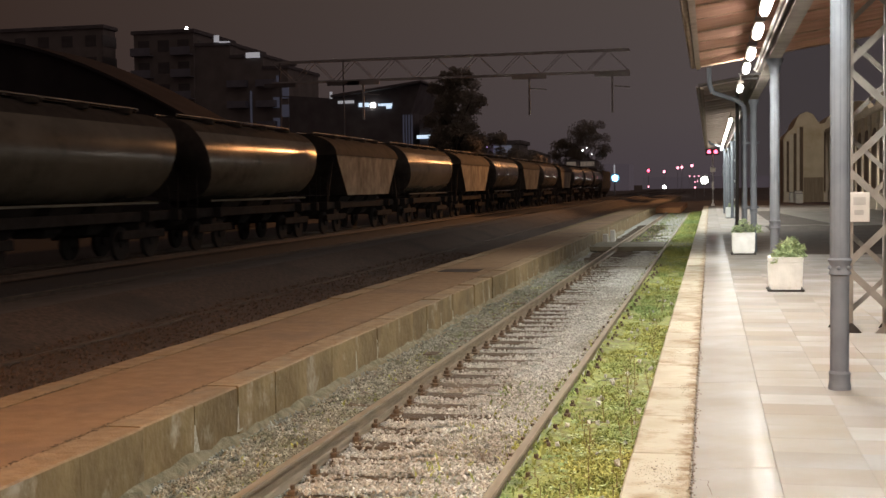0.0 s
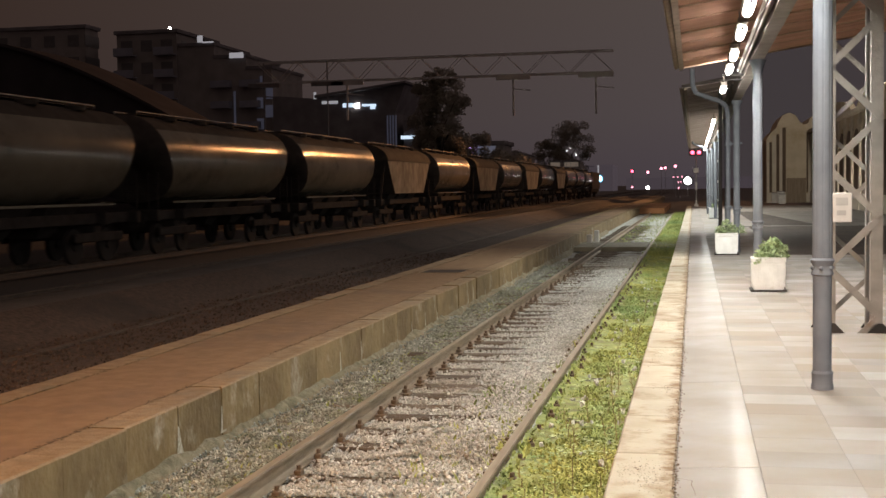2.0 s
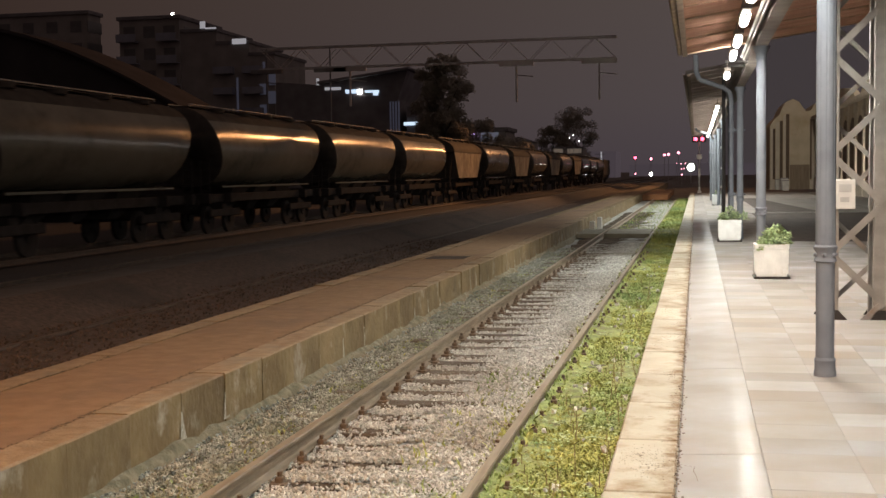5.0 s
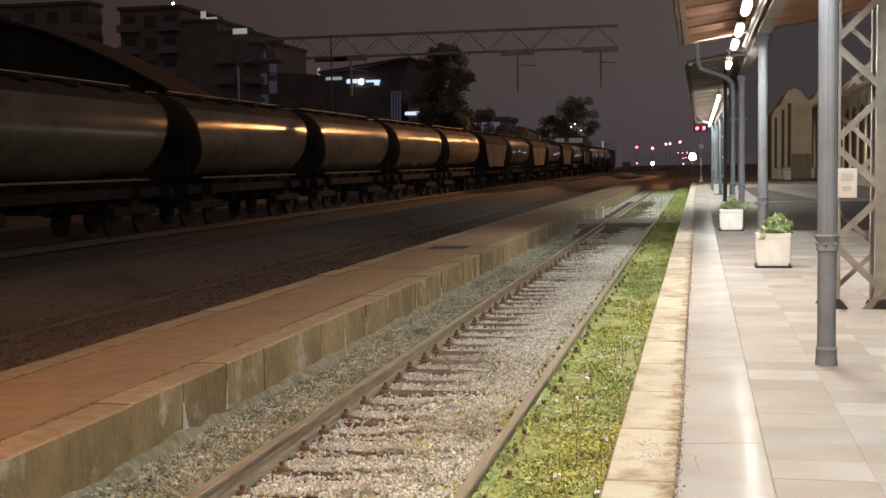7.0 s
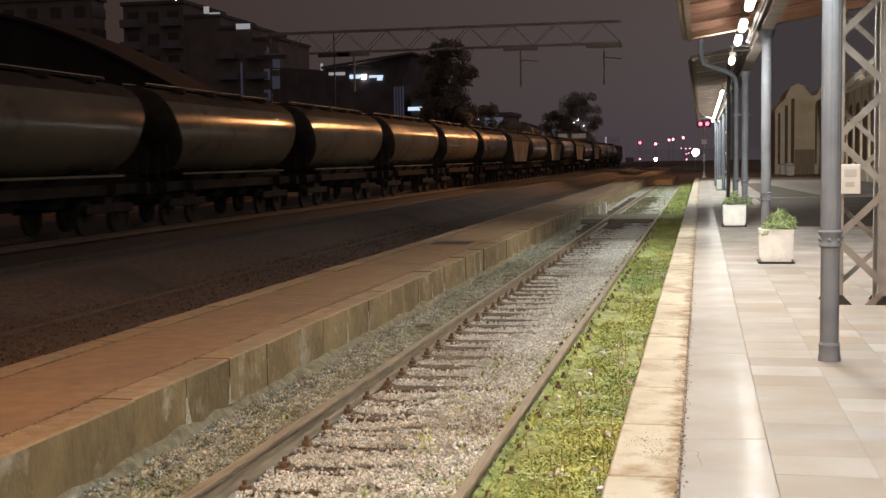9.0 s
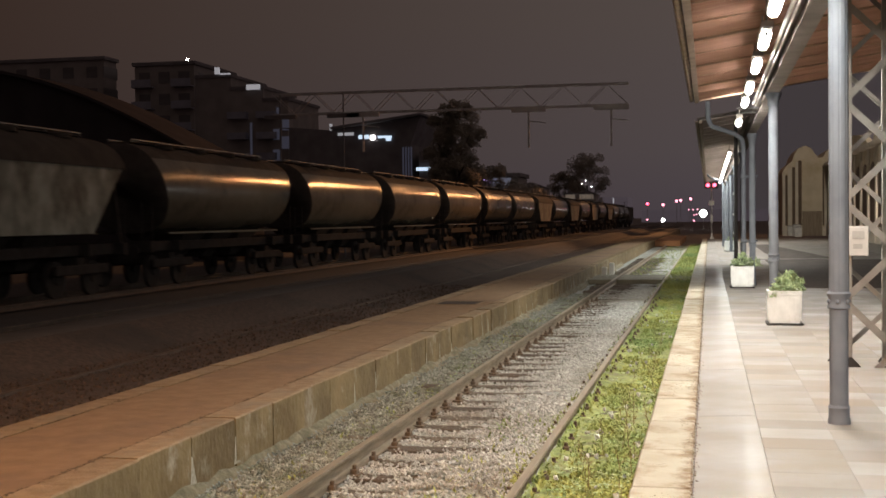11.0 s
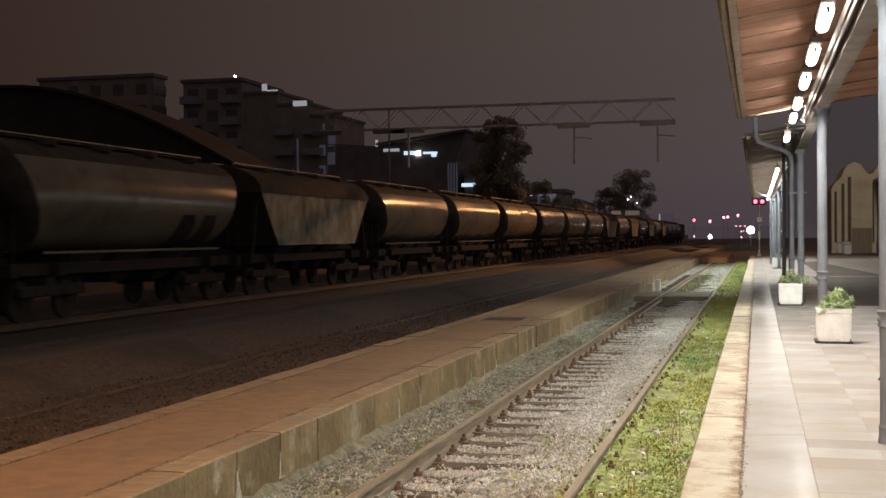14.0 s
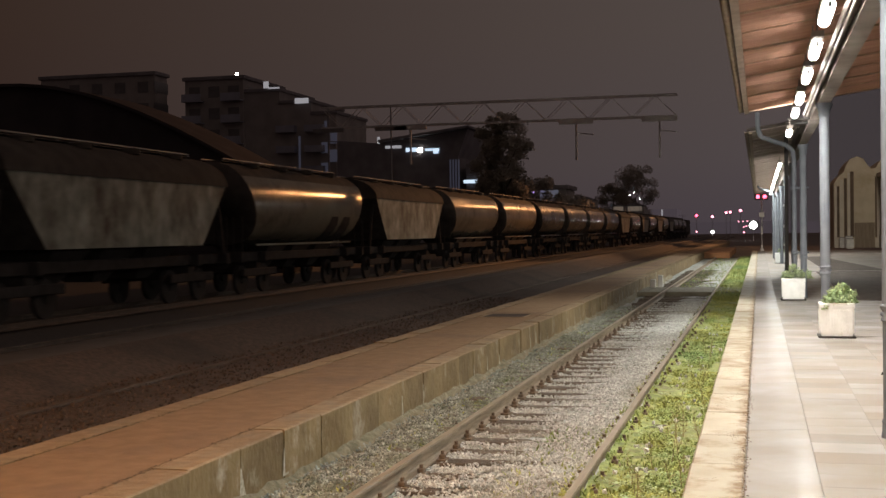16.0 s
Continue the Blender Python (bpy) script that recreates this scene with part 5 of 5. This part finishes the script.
def station():
    ob = thing("station_building", "ochre plastered station building with tall round-topped bays", "building")
    bm = bmesh.new()
    box(bm, SX, 19, 26, 97, 0, 5.3)
    part("wall", bm, M_FACADE, ob, "ochre plaster wall")
    bm = bmesh.new()
    box(bm, SX - 0.3, 19.3, 25.7, 97.3, 5.3, 5.6, 0.06)
    part("cornice", bm, M_TRIM, ob)
    bm = bmesh.new()
    extrude_y(bm, [(SX - 0.2, 5.6), (19.2, 5.6), (16, 7), (12, 7)], 25.8, 97.2)
    part("roof", bm, M_SHED, ob)
    bm = bmesh.new()
    box(bm, SX - 0.12, SX, 26, 97, 0, 0.9)
    part("plinth", bm, M_TRIM, ob)
    bmp = bmesh.new()
    box(bmp, -0.11, 0.0, -0.28, 0.28, 0, 5.3, 0.02)
    box(bmp, -0.16, 0.0, -0.34, 0.34, 0, 0.95, 0.02)
    box(bmp, -0.17, 0.0, -0.36, 0.36, 4.7, 4.9, 0.02)
    pil = mesh_of(bmp, "pilaster", M_TRIM)
    bmd = bmesh.new()
    prof = [(-0.95, 0), (0.95, 0), (0.95, 3.7)] + [(0.95 * math.cos(a), 3.7 + 0.8 * math.sin(a)) for a in (math.pi * k / 10 for k in range(1, 10))] + [(-0.95, 3.7)]
    v = [bmd.verts.new((-0.02, a, b)) for a, b in prof]
    w = [bmd.verts.new((0.06, a, b)) for a, b in prof]
    bmd.faces.new(v)
    for i in range(len(prof)):
        bmd.faces.new((v[i], v[(i + 1) % len(prof)], w[(i + 1) % len(prof)], w[i]))
    dr = mesh_of(bmd, "door", M_DOOR)
    for y in [30 + 3.4 * k for k in range(19)]:
        piece("pilaster", pil, ob, (SX, y + 1.7, 0))
    for y in [30 + 3.4 * k for k in range(0, 20)]:
        piece("door", dr, ob, (SX - 0.02, y, 0))
    for y0, y1, h in ((72, 89, 0.9), (58, 70, 0.8), (44, 54, 0.5)):
        bm = bmesh.new()
        prof = [(y0 + (y1 - y0) * k / 12, 5.6 + h * math.sin(math.pi * k / 12) ** 0.6) for k in range(13)]
        a = [bm.verts.new((SX - 0.15, u, v)) for u, v in prof]
        b = [bm.verts.new((SX + 0.2, u, v)) for u, v in prof]
        bm.faces.new(a)
        bm.faces.new(b[::-1])
        for k in range(13):
            bm.faces.new((a[k], a[(k + 1) % 13], b[(k + 1) % 13], b[k]))
        part("gable", bm, M_FACADE, ob, "rounded ochre parapet gable")
    return ob


station()
# projecting end wing, facing the camera
wing = thing("station_wing", "ochre projecting wing of the station with scrolled gables and tall windows", "building", (5.55, 97.3, 0))
bm = bmesh.new()
top = [(0, 4.9), (0.3, 5.4), (0.75, 5.8), (0.9, 6.3), (1.2, 6.75), (1.7, 6.95), (2.15, 6.75), (2.45, 6.3), (2.7, 6.0), (3.05, 6.05), (3.3, 6.5), (3.9, 6.9), (4.6, 6.8), (9, 6.8)]
pts = [(0, 0)] + top + [(9, 0)]
v = [bm.verts.new((x, 0, z)) for x, z in pts]
w = [bm.verts.new((x, 8, z)) for x, z in pts]
bm.faces.new(v)
bm.faces.new(w[::-1])
for i in range(len(pts)):
    bm.faces.new((v[i], v[(i + 1) % len(pts)], w[(i + 1) % len(pts)], w[i]))
part("wall", bm, M_FACADE, wing)
for x0, x1, z0, z1, mat, name in ((0.04, 0.20, 0.7, 4.7, M_TRIM, "pilaster"), (0.22, 0.40, 0.8, 4.7, M_DOOR, "shutter"), (0.45, 0.68, 0.7, 5.2, M_TRIM, "pilaster"),
                                  (0.74, 0.95, 0.8, 5.3, M_DOOR, "shutter"), (1.00, 1.17, 0.7, 5.7, M_TRIM, "pilaster"), (1.19, 1.44, 0.8, 5.8, M_DOOR, "shutter"),
                                  (2.98, 3.10, 0.8, 5.4, M_DOOR, "shutter"), (3.13, 3.33, 0.7, 5.6, M_TRIM, "pilaster"), (3.36, 3.62, 0.8, 5.5, M_DOOR, "shutter"),
                                  (1.48, 2.94, 0.0, 1.9, M_DADO, "door"), (0.0, 0.62, 0, 0.7, M_TRIM, "plinth"), (0.70, 1.45, 0, 0.7, M_TRIM, "plinth"), (2.98, 3.62, 0, 0.7, M_TRIM, "plinth")):
    bm = bmesh.new()
    box(bm, x0, x1, -0.12, -0.005, z0, z1)
    part(name, bm, mat, wing)


# dark sheet over the tiles where the canopy lamps do not reach
bm = bmesh.new()
box(bm, 1.9, 14, 27.0, 44.4, -0.05, 0.006)
structure("pavement", bm, M_SHADEPAVE, "dark sheet over the platform floor, standing in for shade")
bm = bmesh.new()
box(bm, 1.55, 14, 44.4, 44.75, -0.05, 0.03, 0.01)
structure("kerb", bm, M_LATTICE, "pale kerb line across the platform")

# second dark sheet, cut along the edge of the shade past the kerb
bm = bmesh.new()
shade_edge = [(2.3, 44.76), (4.5, 44.76), (3.1, 68), (2.3, 68)]
lo, hi = [[bm.verts.new((x, y, z)) for x, y in shade_edge] for z in (-0.04, 0.006)]
bm.faces.new(hi)
for i in range(4):
    bm.faces.new((lo[i], lo[(i + 1) % 4], hi[(i + 1) % 4], hi[i]))
structure("pavement", bm, M_SHADEPAVE, "dark sheet cut to the edge of the shade beyond the kerb")

# white boxes by the station wall
for x, y, w, h in ((6.5, 95.5, 0.26, 0.85), (6.35, 92.0, 0.24, 0.7), (6.1, 96.4, 0.2, 0.75)):
    ob = thing("litter_bin", "pale square litter bin beside the station wall", "litter bin", (x, y, 0))
    bm = bmesh.new()
    box(bm, -w, w, -w, w, 0, h, 0.03)
    part("body", bm, M_WHITE, ob)
    bm = bmesh.new()
    box(bm, -w - 0.02, w + 0.02, -w - 0.02, w + 0.02, h, h + 0.06, 0.02)
    part("lid", bm, M_MAST, ob)

# ---------------------------------------------------------------- level crossing, rusty deck, small ground pieces
cross = thing("foot_crossing", "weathered dark boards of a foot crossing over the track", "crossing", (0, 36.9, RAIL_Z - 0.02))
bm = bmesh.new()
box(bm, -0.5, 0.5, -0.128, 0.128, -0.13, 0.005, 0.008)
bd = mesh_of(bm, "board", M_CROSS)
for k in range(12):
    for x, sx in ((-3.25, 0.68), (TRACK_X, 1.36), (-0.9, 0.8)):
        piece("board", bd, cross, (x, 0.13 + 0.26 * k, 0), 0, (sx, 1, 1))
deck = thing("timber_deck", "rust-brown timber deck across the end of the platform track", "crossing", (-3.0, 84.5, RAIL_Z - 0.05))
bm = bmesh.new()
box(bm, -1.05, 1.05, -0.4, 0.4, -0.1, 0.30, 0.02)
bd = mesh_of(bm, "plank", M_DECK)
for k in range(14):
    piece("plank", bd, deck, (0.02 * (k % 3), 0.8 + 1.64 * k, 0), 0, (1, 1.95, 1))
cover = thing("manhole_cover", "dark iron cover set in the island platform", "manhole cover", (-4.53, 21.95, -0.0035))
bm = bmesh.new()
box(bm, -0.37, 0.37, -0.42, 0.42, 0, 0.006)
part("lid", bm, M_SOOTKERB, cover)
bm = bmesh.new()
for x0, x1, y0, y1 in ((-0.42, -0.375, -0.47, 0.47), (0.375, 0.42, -0.47, 0.47), (-0.375, 0.375, -0.47, -0.425), (-0.375, 0.375, 0.425, 0.47)):
    box(bm, x0, x1, y0, y1, 0, 0.008)
part("frame", bm, M_KERB, cover)
for x, y in ((-3.36, 39.9), (-3.4, 43.5)):
    ob = thing("marker_post", "short pale concrete marker post by the track", "post", (x, y, -0.5))
    bm = bmesh.new()
    box(bm, -0.085, 0.085, -0.08, 0.08, 0, 0.44, 0.02)
    part("post", bm, M_WHITE, ob)

# loose ballast stones
V, Fc = [], []
base_v = np.array([(1, 0, -.3), (-.5, .85, -.3), (-.5, -.85, -.3), (.55, .5, .5), (-.65, .1, .55), (.25, -.65, .45)])
base_f = [(0, 1, 3), (1, 4, 3), (1, 2, 4), (2, 5, 4), (2, 0, 5), (0, 3, 5), (3, 4, 5)]


def stones(count, x0, x1, ya, yb, z, size, avoid=True):
    for _ in range(count):
        u = rng.random()
        y = ya * (yb / ya) ** u
        x = rng.uniform(x0, x1)
        if avoid and min(abs(x - TRACK_X - 0.7535), abs(x - TRACK_X + 0.7535)) < 0.06:
            continue
        lift, off = 0.0, abs((y - 4.035 + 0.2825) % 0.565 - 0.2825)
        if -2.8 < x < -1.85 + 0.5 * noise.noise(Vector((x, y * 0.9, 5))) and off < 0.135:
            if off < 0.06 + 0.075 * min(1.0, max(0.0, y - 9.3)) and rng.random() < 0.88:
                continue
            lift = 0.014 if y < 10.2 else 0.0
        s = size * rng.uniform(0.5, 1.3) * rng.uniform(0.7, 1.2, 3)
        q = np.array(Euler(rng.uniform(-3, 3, 3)).to_matrix())
        p = (base_v * s) @ q.T + (x, y, z + heap(x) + noise.fractal(Vector((x * 2.2, y * 2.2, 3.1)), 0.8, 2.0, 3) * 0.022 + lift + rng.uniform(-0.006, 0.012))
        k = len(V)
        V.extend(map(tuple, p))
        Fc.extend(tuple(k + i for i in f) for f in base_f)


stones(46000, -2.78, -1.36, 5.5, 34, -0.470, 0.0165)
stones(70, -1.15, -0.47, 5.5, 26, -0.446, 0.030)
stuff_mesh("gravel", V, Fc, M_STONE, "loose pale crushed limestone between the rails")
V, Fc = [], []
stones(24000, -3.55, -2.86, 5.5, 32, -0.462, 0.017)
stones(3600, -3.63, -3.44, 5.5, 30, -0.425, 0.017)
stuff_mesh("gravel", V, Fc, M_MOSSSTONE, "mossy grey ballast stones beside the rails")

V, Fc = [], []
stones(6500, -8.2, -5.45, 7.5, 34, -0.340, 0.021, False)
stuff_mesh("gravel", V, Fc, M_DARKSTONE, "loose dark stones on the second track")

# grass and weeds
V, Fc = [], []


def blades(count, x0, x1, ya, yb, h0, h1, z=-0.44, clump=0.5):
    done = 0
    while done < count:
        y = ya * (yb / ya) ** rng.random()
        x = rng.uniform(x0, x1)
        if noise.noise(Vector((x * 3, y * 1.5, 1.7))) < clump * rng.uniform(-0.9, 0.6):
            continue
        done += 1
        h = rng.uniform(h0, h1)
        a = rng.uniform(0, 6.28)
        w = rng.uniform(0.006, 0.016)
        dx, dy = math.cos(a), math.sin(a)
        lean = rng.uniform(0.5, 1.8) * h
        k = len(V)
        V.extend([(x - dy * w, y + dx * w, z - 0.02), (x + dy * w, y - dx * w, z - 0.02),
                  (x + dx * lean * 0.4 - dy * w * 0.7, y + dy * lean * 0.4 + dx * w * 0.7, z + h * 0.6),
                  (x + dx * lean * 0.4 + dy * w * 0.7, y + dy * lean * 0.4 - dx * w * 0.7, z + h * 0.6),
                  (x + dx * lean, y + dy * lean, z + h)])
        Fc.extend([(k, k + 1, k + 3, k + 2), (k + 2, k + 3, k + 4)])


blades(34000, -1.24, -0.47, 5.5, 34, 0.008, 0.032, clump=0.35)
blades(7000, -1.24, -0.47, 34, 84, 0.05, 0.22)
blades(900, -3.5, -3.0, 6, 30, 0.015, 0.045, -0.47, 0.8)
blades(3200, -1.46, -1.2, 6, 44, 0.01, 0.055, -0.415, 0.6)
blades(2200, -1.25, -0.5, 34, 44, 0.04, 0.16, -0.40, 0.5)
blades(1500, -2.7, -1.3, 40, 84, 0.02, 0.10, -0.46, 1.2)
blades(520, -2.0, -1.4, 6, 12, 0.02, 0.08, -0.46, 0.9)
stuff_mesh("grass", V, Fc, M_GRASS, "short green grass and moss on the verge")
V, Fc = [], []
for k_ in range(5200):
    side = k_ >= 2600
    y, x = 5.5 * (36 / 5.5) ** rng.random(), rng.uniform(-3.55, -2.92) if side else rng.uniform(-1.22, -0.48)
    if noise.noise(Vector((x * 2.5, y * 1.2, 8.3))) < (rng.uniform(0.34, 0.62) if side else rng.uniform(-0.5, 0.25)):
        continue
    size = rng.uniform(0.014, 0.042)
    turn = rng.uniform(0, 6.28)
    for a in range(int(rng.integers(3, 7))):
        b = turn + a * 6.283 / 5 + rng.normal(0, 0.25)
        l, w = size * rng.uniform(0.7, 1.3), size * rng.uniform(0.22, 0.4)
        cx, sx, up = math.cos(b), math.sin(b), rng.uniform(0.05, 0.28) * size
        z = -0.438 + 0.035 * noise.fractal(Vector((x * 2.2, y * 2.2, 3.1)), 0.8, 2.0, 3) + rng.uniform(0.004, 0.016)
        k = len(V)
        V.extend([(x, y, z), (x + cx * l * 0.55 - sx * w, y + sx * l * 0.55 + cx * w, z + up), (x + cx * l, y + sx * l, z + up * 0.8),
                  (x + cx * l * 0.55 + sx * w, y + sx * l * 0.55 - cx * w, z + up)])
        Fc.append((k, k + 1, k + 2, k + 3))
stuff_mesh("herbs", V, Fc, M_HERB, "low broad-leaved herbs among the moss")
V, Fc = [], []
for _ in range(40):
    y, x = 6 * (26 / 6) ** rng.random(), rng.uniform(-0.95, -0.48)
    h = rng.uniform(0.15, 0.42)
    top_ = (x + rng.uniform(-0.12, 0.12), y + rng.uniform(-0.1, 0.1), -0.44 + h)
    for t in np.linspace(0, 1, 6)[1:]:
        px, py, pz = x + (top_[0] - x) * t, y + (top_[1] - y) * t, -0.44 + h * t
        k = len(V)
        V.extend([(px - 0.003, py, pz - h / 5), (px + 0.003, py, pz - h / 5), (px + 0.003, py, pz), (px - 0.003, py, pz)])
        Fc.append((k, k + 1, k + 2, k + 3))
        for s in (-1, 1):
            a, l = rng.uniform(0, 6.28), rng.uniform(0.02, 0.05)
            k = len(V)
            V.extend([(px, py, pz), (px + l * math.cos(a) - 0.008, py + l * math.sin(a), pz + 0.02), (px + 1.6 * l * math.cos(a), py + 1.6 * l * math.sin(a), pz + 0.03)])
            Fc.append((k, k + 1, k + 2))
stuff_mesh("weeds", V, Fc, M_WEED, "tall dry weeds by the platform wall")

# ---------------------------------------------------------------- pieces: kerbs, coping, slabs, tiles
cp = slab_mesh("coping_stone", 0.345, 1.155, M_COPING, 0.2, 0.012)
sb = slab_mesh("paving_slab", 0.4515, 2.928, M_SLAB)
sb_dull = slab_mesh("paving_slab", 0.4515, 2.928, M_SLABDULL)
tl = slab_mesh("floor_tile", 0.4853, 0.3892, M_TILE, 0.035, 0.0015)
y = 9.33 + 0.58 - 1.16 * 6
while y < 86.5:
    piece("coping_stone", cp, platform, (EDGE + 0.172, y, float(rng.normal(0, 0.002))), float(rng.normal(0, 0.003)))
    y += 1.16
for k in range(1, 8):
    piece("coping_stone", cp, platform, (EDGE + 0.172, 9.33 + 0.58 - 1.16 * (6 + k), 0))
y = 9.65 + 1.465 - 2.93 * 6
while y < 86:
    # tilted a little towards the track, so lamp reflections fit the camera's view
    piece("paving_slab", sb if y < 9 else sb_dull, platform, (0.125, y, -0.003)).rotation_euler = (0, -radians(2.2), 0)
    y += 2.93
tiles = 0
for j in range(27):
    for i in range(10):
        piece("floor_tile", tl, platform, (0.352 + 0.243 + 0.486 * i, 5.8 + 0.39 * j, float(rng.normal(0, 0.0006))))
V, Fc = [], []
for j in range(-32, 223):
    for i in range(0, 13):
        if 0 <= j < 27 and i < 10:
            continue
        x, y = 0.352 + 0.243 + 0.486 * i, 5.8 + 0.39 * j
        if y > 86.8:
            continue
        k = len(V)
        z = float(rng.normal(0, 0.0006))
        V.extend([(x + a * 0.2426, y + b * 0.1946, z) for a, b in ((-1, -1), (1, -1), (1, 1), (-1, 1))])
        V.extend([(x + a * 0.2426, y + b * 0.1946, -0.034) for a, b in ((-1, -1), (1, -1), (1, 1), (-1, 1))])
        Fc.extend([(k, k + 1, k + 2, k + 3), (k, k + 4, k + 5, k + 1), (k + 1, k + 5, k + 6, k + 2), (k + 2, k + 6, k + 7, k + 3), (k + 3, k + 7, k + 4, k)])
# outlying tiles: same colour with less gloss, against bright lamp streaks
stuff_mesh("floor_tiles", V, Fc, material("dull_floor_tile", (0.264, 0.240, 0.218), 0.6, spec=0.002, colour2=(0.340, 0.323, 0.312), scale=1.2, rough2=0.7,
                                          bump=0.05, bump_scale=14, island=0.11, stain=(0.265, 0.222, 0.175), stain_scale=0.7, stain_low=0.40,
                                          stain_high=0.85), "pale polished floor tiles of the platform", platform)


# crumbs of dirt in the worn joint behind the coping
V, Fc = [], []
for lines in [0] * 620 + [1] * 1900 + [2] * 1100:
    y = 5.5 * (30 / 5.5) ** rng.random()
    if noise.noise(Vector((2, y * 1.3, 0))) < rng.uniform(-0.4, 0.25):
        continue
    x, r = (EDGE + 0.35, -3.927, -5.01)[lines] + rng.normal(0, 0.012), rng.uniform(0.003, 0.013)
    k, n = len(V), 7
    y *= 1 if lines == 0 else 1.1
    V.append((x, y, 0.006))
    for a in range(n):
        q = r * rng.uniform(0.5, 1.3)
        V.append((x + q * 0.8 * math.cos(a * 6.283 / n), y + q * 1.6 * math.sin(a * 6.283 / n), 0.0015))
    Fc.extend((k, k + 1 + a, k + 1 + (a + 1) % n) for a in range(n))
# specks that make up the coping's brown stains, placed to fit the camera's view
for cx, cy, sx, sy, count in ((-0.29, 6.54, 0.07, 0.16, 420), (-0.29, 11.36, 0.07, 0.22, 260), (-0.35, 10.69, 0.05, 0.15, 130), (-0.32, 13.57, 0.06, 0.35, 260),
                              (-0.19, 12.38, 0.05, 0.25, 200), (-0.14, 11.37, 0.03, 0.3, 220), (-0.18, 9.26, 0.05, 0.10, 150), (-0.13, 8.23, 0.025, 0.25, 180),
                              (-0.20, 6.27, 0.05, 0.12, 110), (-0.25, 15.6, 0.08, 0.4, 220), (-0.3, 18.2, 0.08, 0.5, 200), (-0.13, 14.4, 0.03, 0.5, 200)):
    for _ in range(int(count * 0.6)):
        x, y = cx + rng.normal(0, sx), cy + rng.normal(0, sy)
        if not -0.43 < x < -0.115:
            continue
        r = 0.0012 + 0.0045 * rng.random() ** 3
        k = len(V)
        V.append((x, y, 0.0075))
        for a in range(5):
            q = r * rng.uniform(0.5, 1.4)
            V.append((x + q * math.cos(a * 1.2566), y + q * 1.7 * math.sin(a * 1.2566), 0.0055))
        Fc.extend((k, k + 1 + a, k + 1 + (a + 1) % 5) for a in range(5))
# hairline cracks
for line in (((-0.098, 6.42), (-0.05, 6.39), (-0.012, 6.37), (-0.018, 6.28), (-0.006, 6.2), (0.004, 6.08)),
             ((-0.44, 9.27), (-0.40, 9.33), (-0.35, 9.36), (-0.30, 9.35), (-0.25, 9.38), (-0.2, 9.30)),
             ((-0.43, 7.62), (-0.37, 7.66), (-0.31, 7.63), (-0.27, 7.69))):
    for (xa, ya), (xb, yb) in zip(line, line[1:]):
        d = math.hypot(xb - xa, yb - ya)
        nx, ny = (yb - ya) / d * 0.0016, -(xb - xa) / d * 0.0016
        k = len(V)
        V.extend([(xa - nx, ya - ny, 0.0058), (xa + nx, ya + ny, 0.0058), (xb + nx, yb + ny, 0.0058), (xb - nx, yb - ny, 0.0058)])
        Fc.append((k, k + 1, k + 2, k + 3))
stuff_mesh("dirt", V, Fc, M_DIRT, "crumbs of brown dirt along the coping joint")


# dark conduit pole beside the downpipe
pole = thing("cable_pole", "thin dark cable pole with small pale clips beside a downpipe", "pole", (0.64, 30.2, 0))
bm = bmesh.new()
rod(bm, (0, 0, 0), (0, 0, 3.82), 0.045, seg=10)
part("pole", bm, M_BLACK, pole)
for z in (1.15, 1.6, 2.1, 2.6, 3.05):
    bm = bmesh.new()
    box(bm, -0.075, -0.05, -0.03, 0.03, z - 0.03, z + 0.03, 0.008)
    part("clip", bm, M_WHITE, pole)


# ---------------------------------------------------------------- what moves
def motions():
    for j, wagon in train:
        # two wagons are shifted along the track to fit the camera's view
        view_shift = {-4: -0.3, -6: 0.25}.get(j, 0.0)
        walk(wagon, [(t, pose(TRAIN_X, (n + j + 0.5) * PITCH + view_shift, RAIL_Z + 0.31)) for t, n in ROLLED])
    walk(engine, [(t, pose(TRAIN_X, (n + 13) * PITCH + 6.5, RAIL_Z + 0.31)) for t, n in ROLLED])


motions()
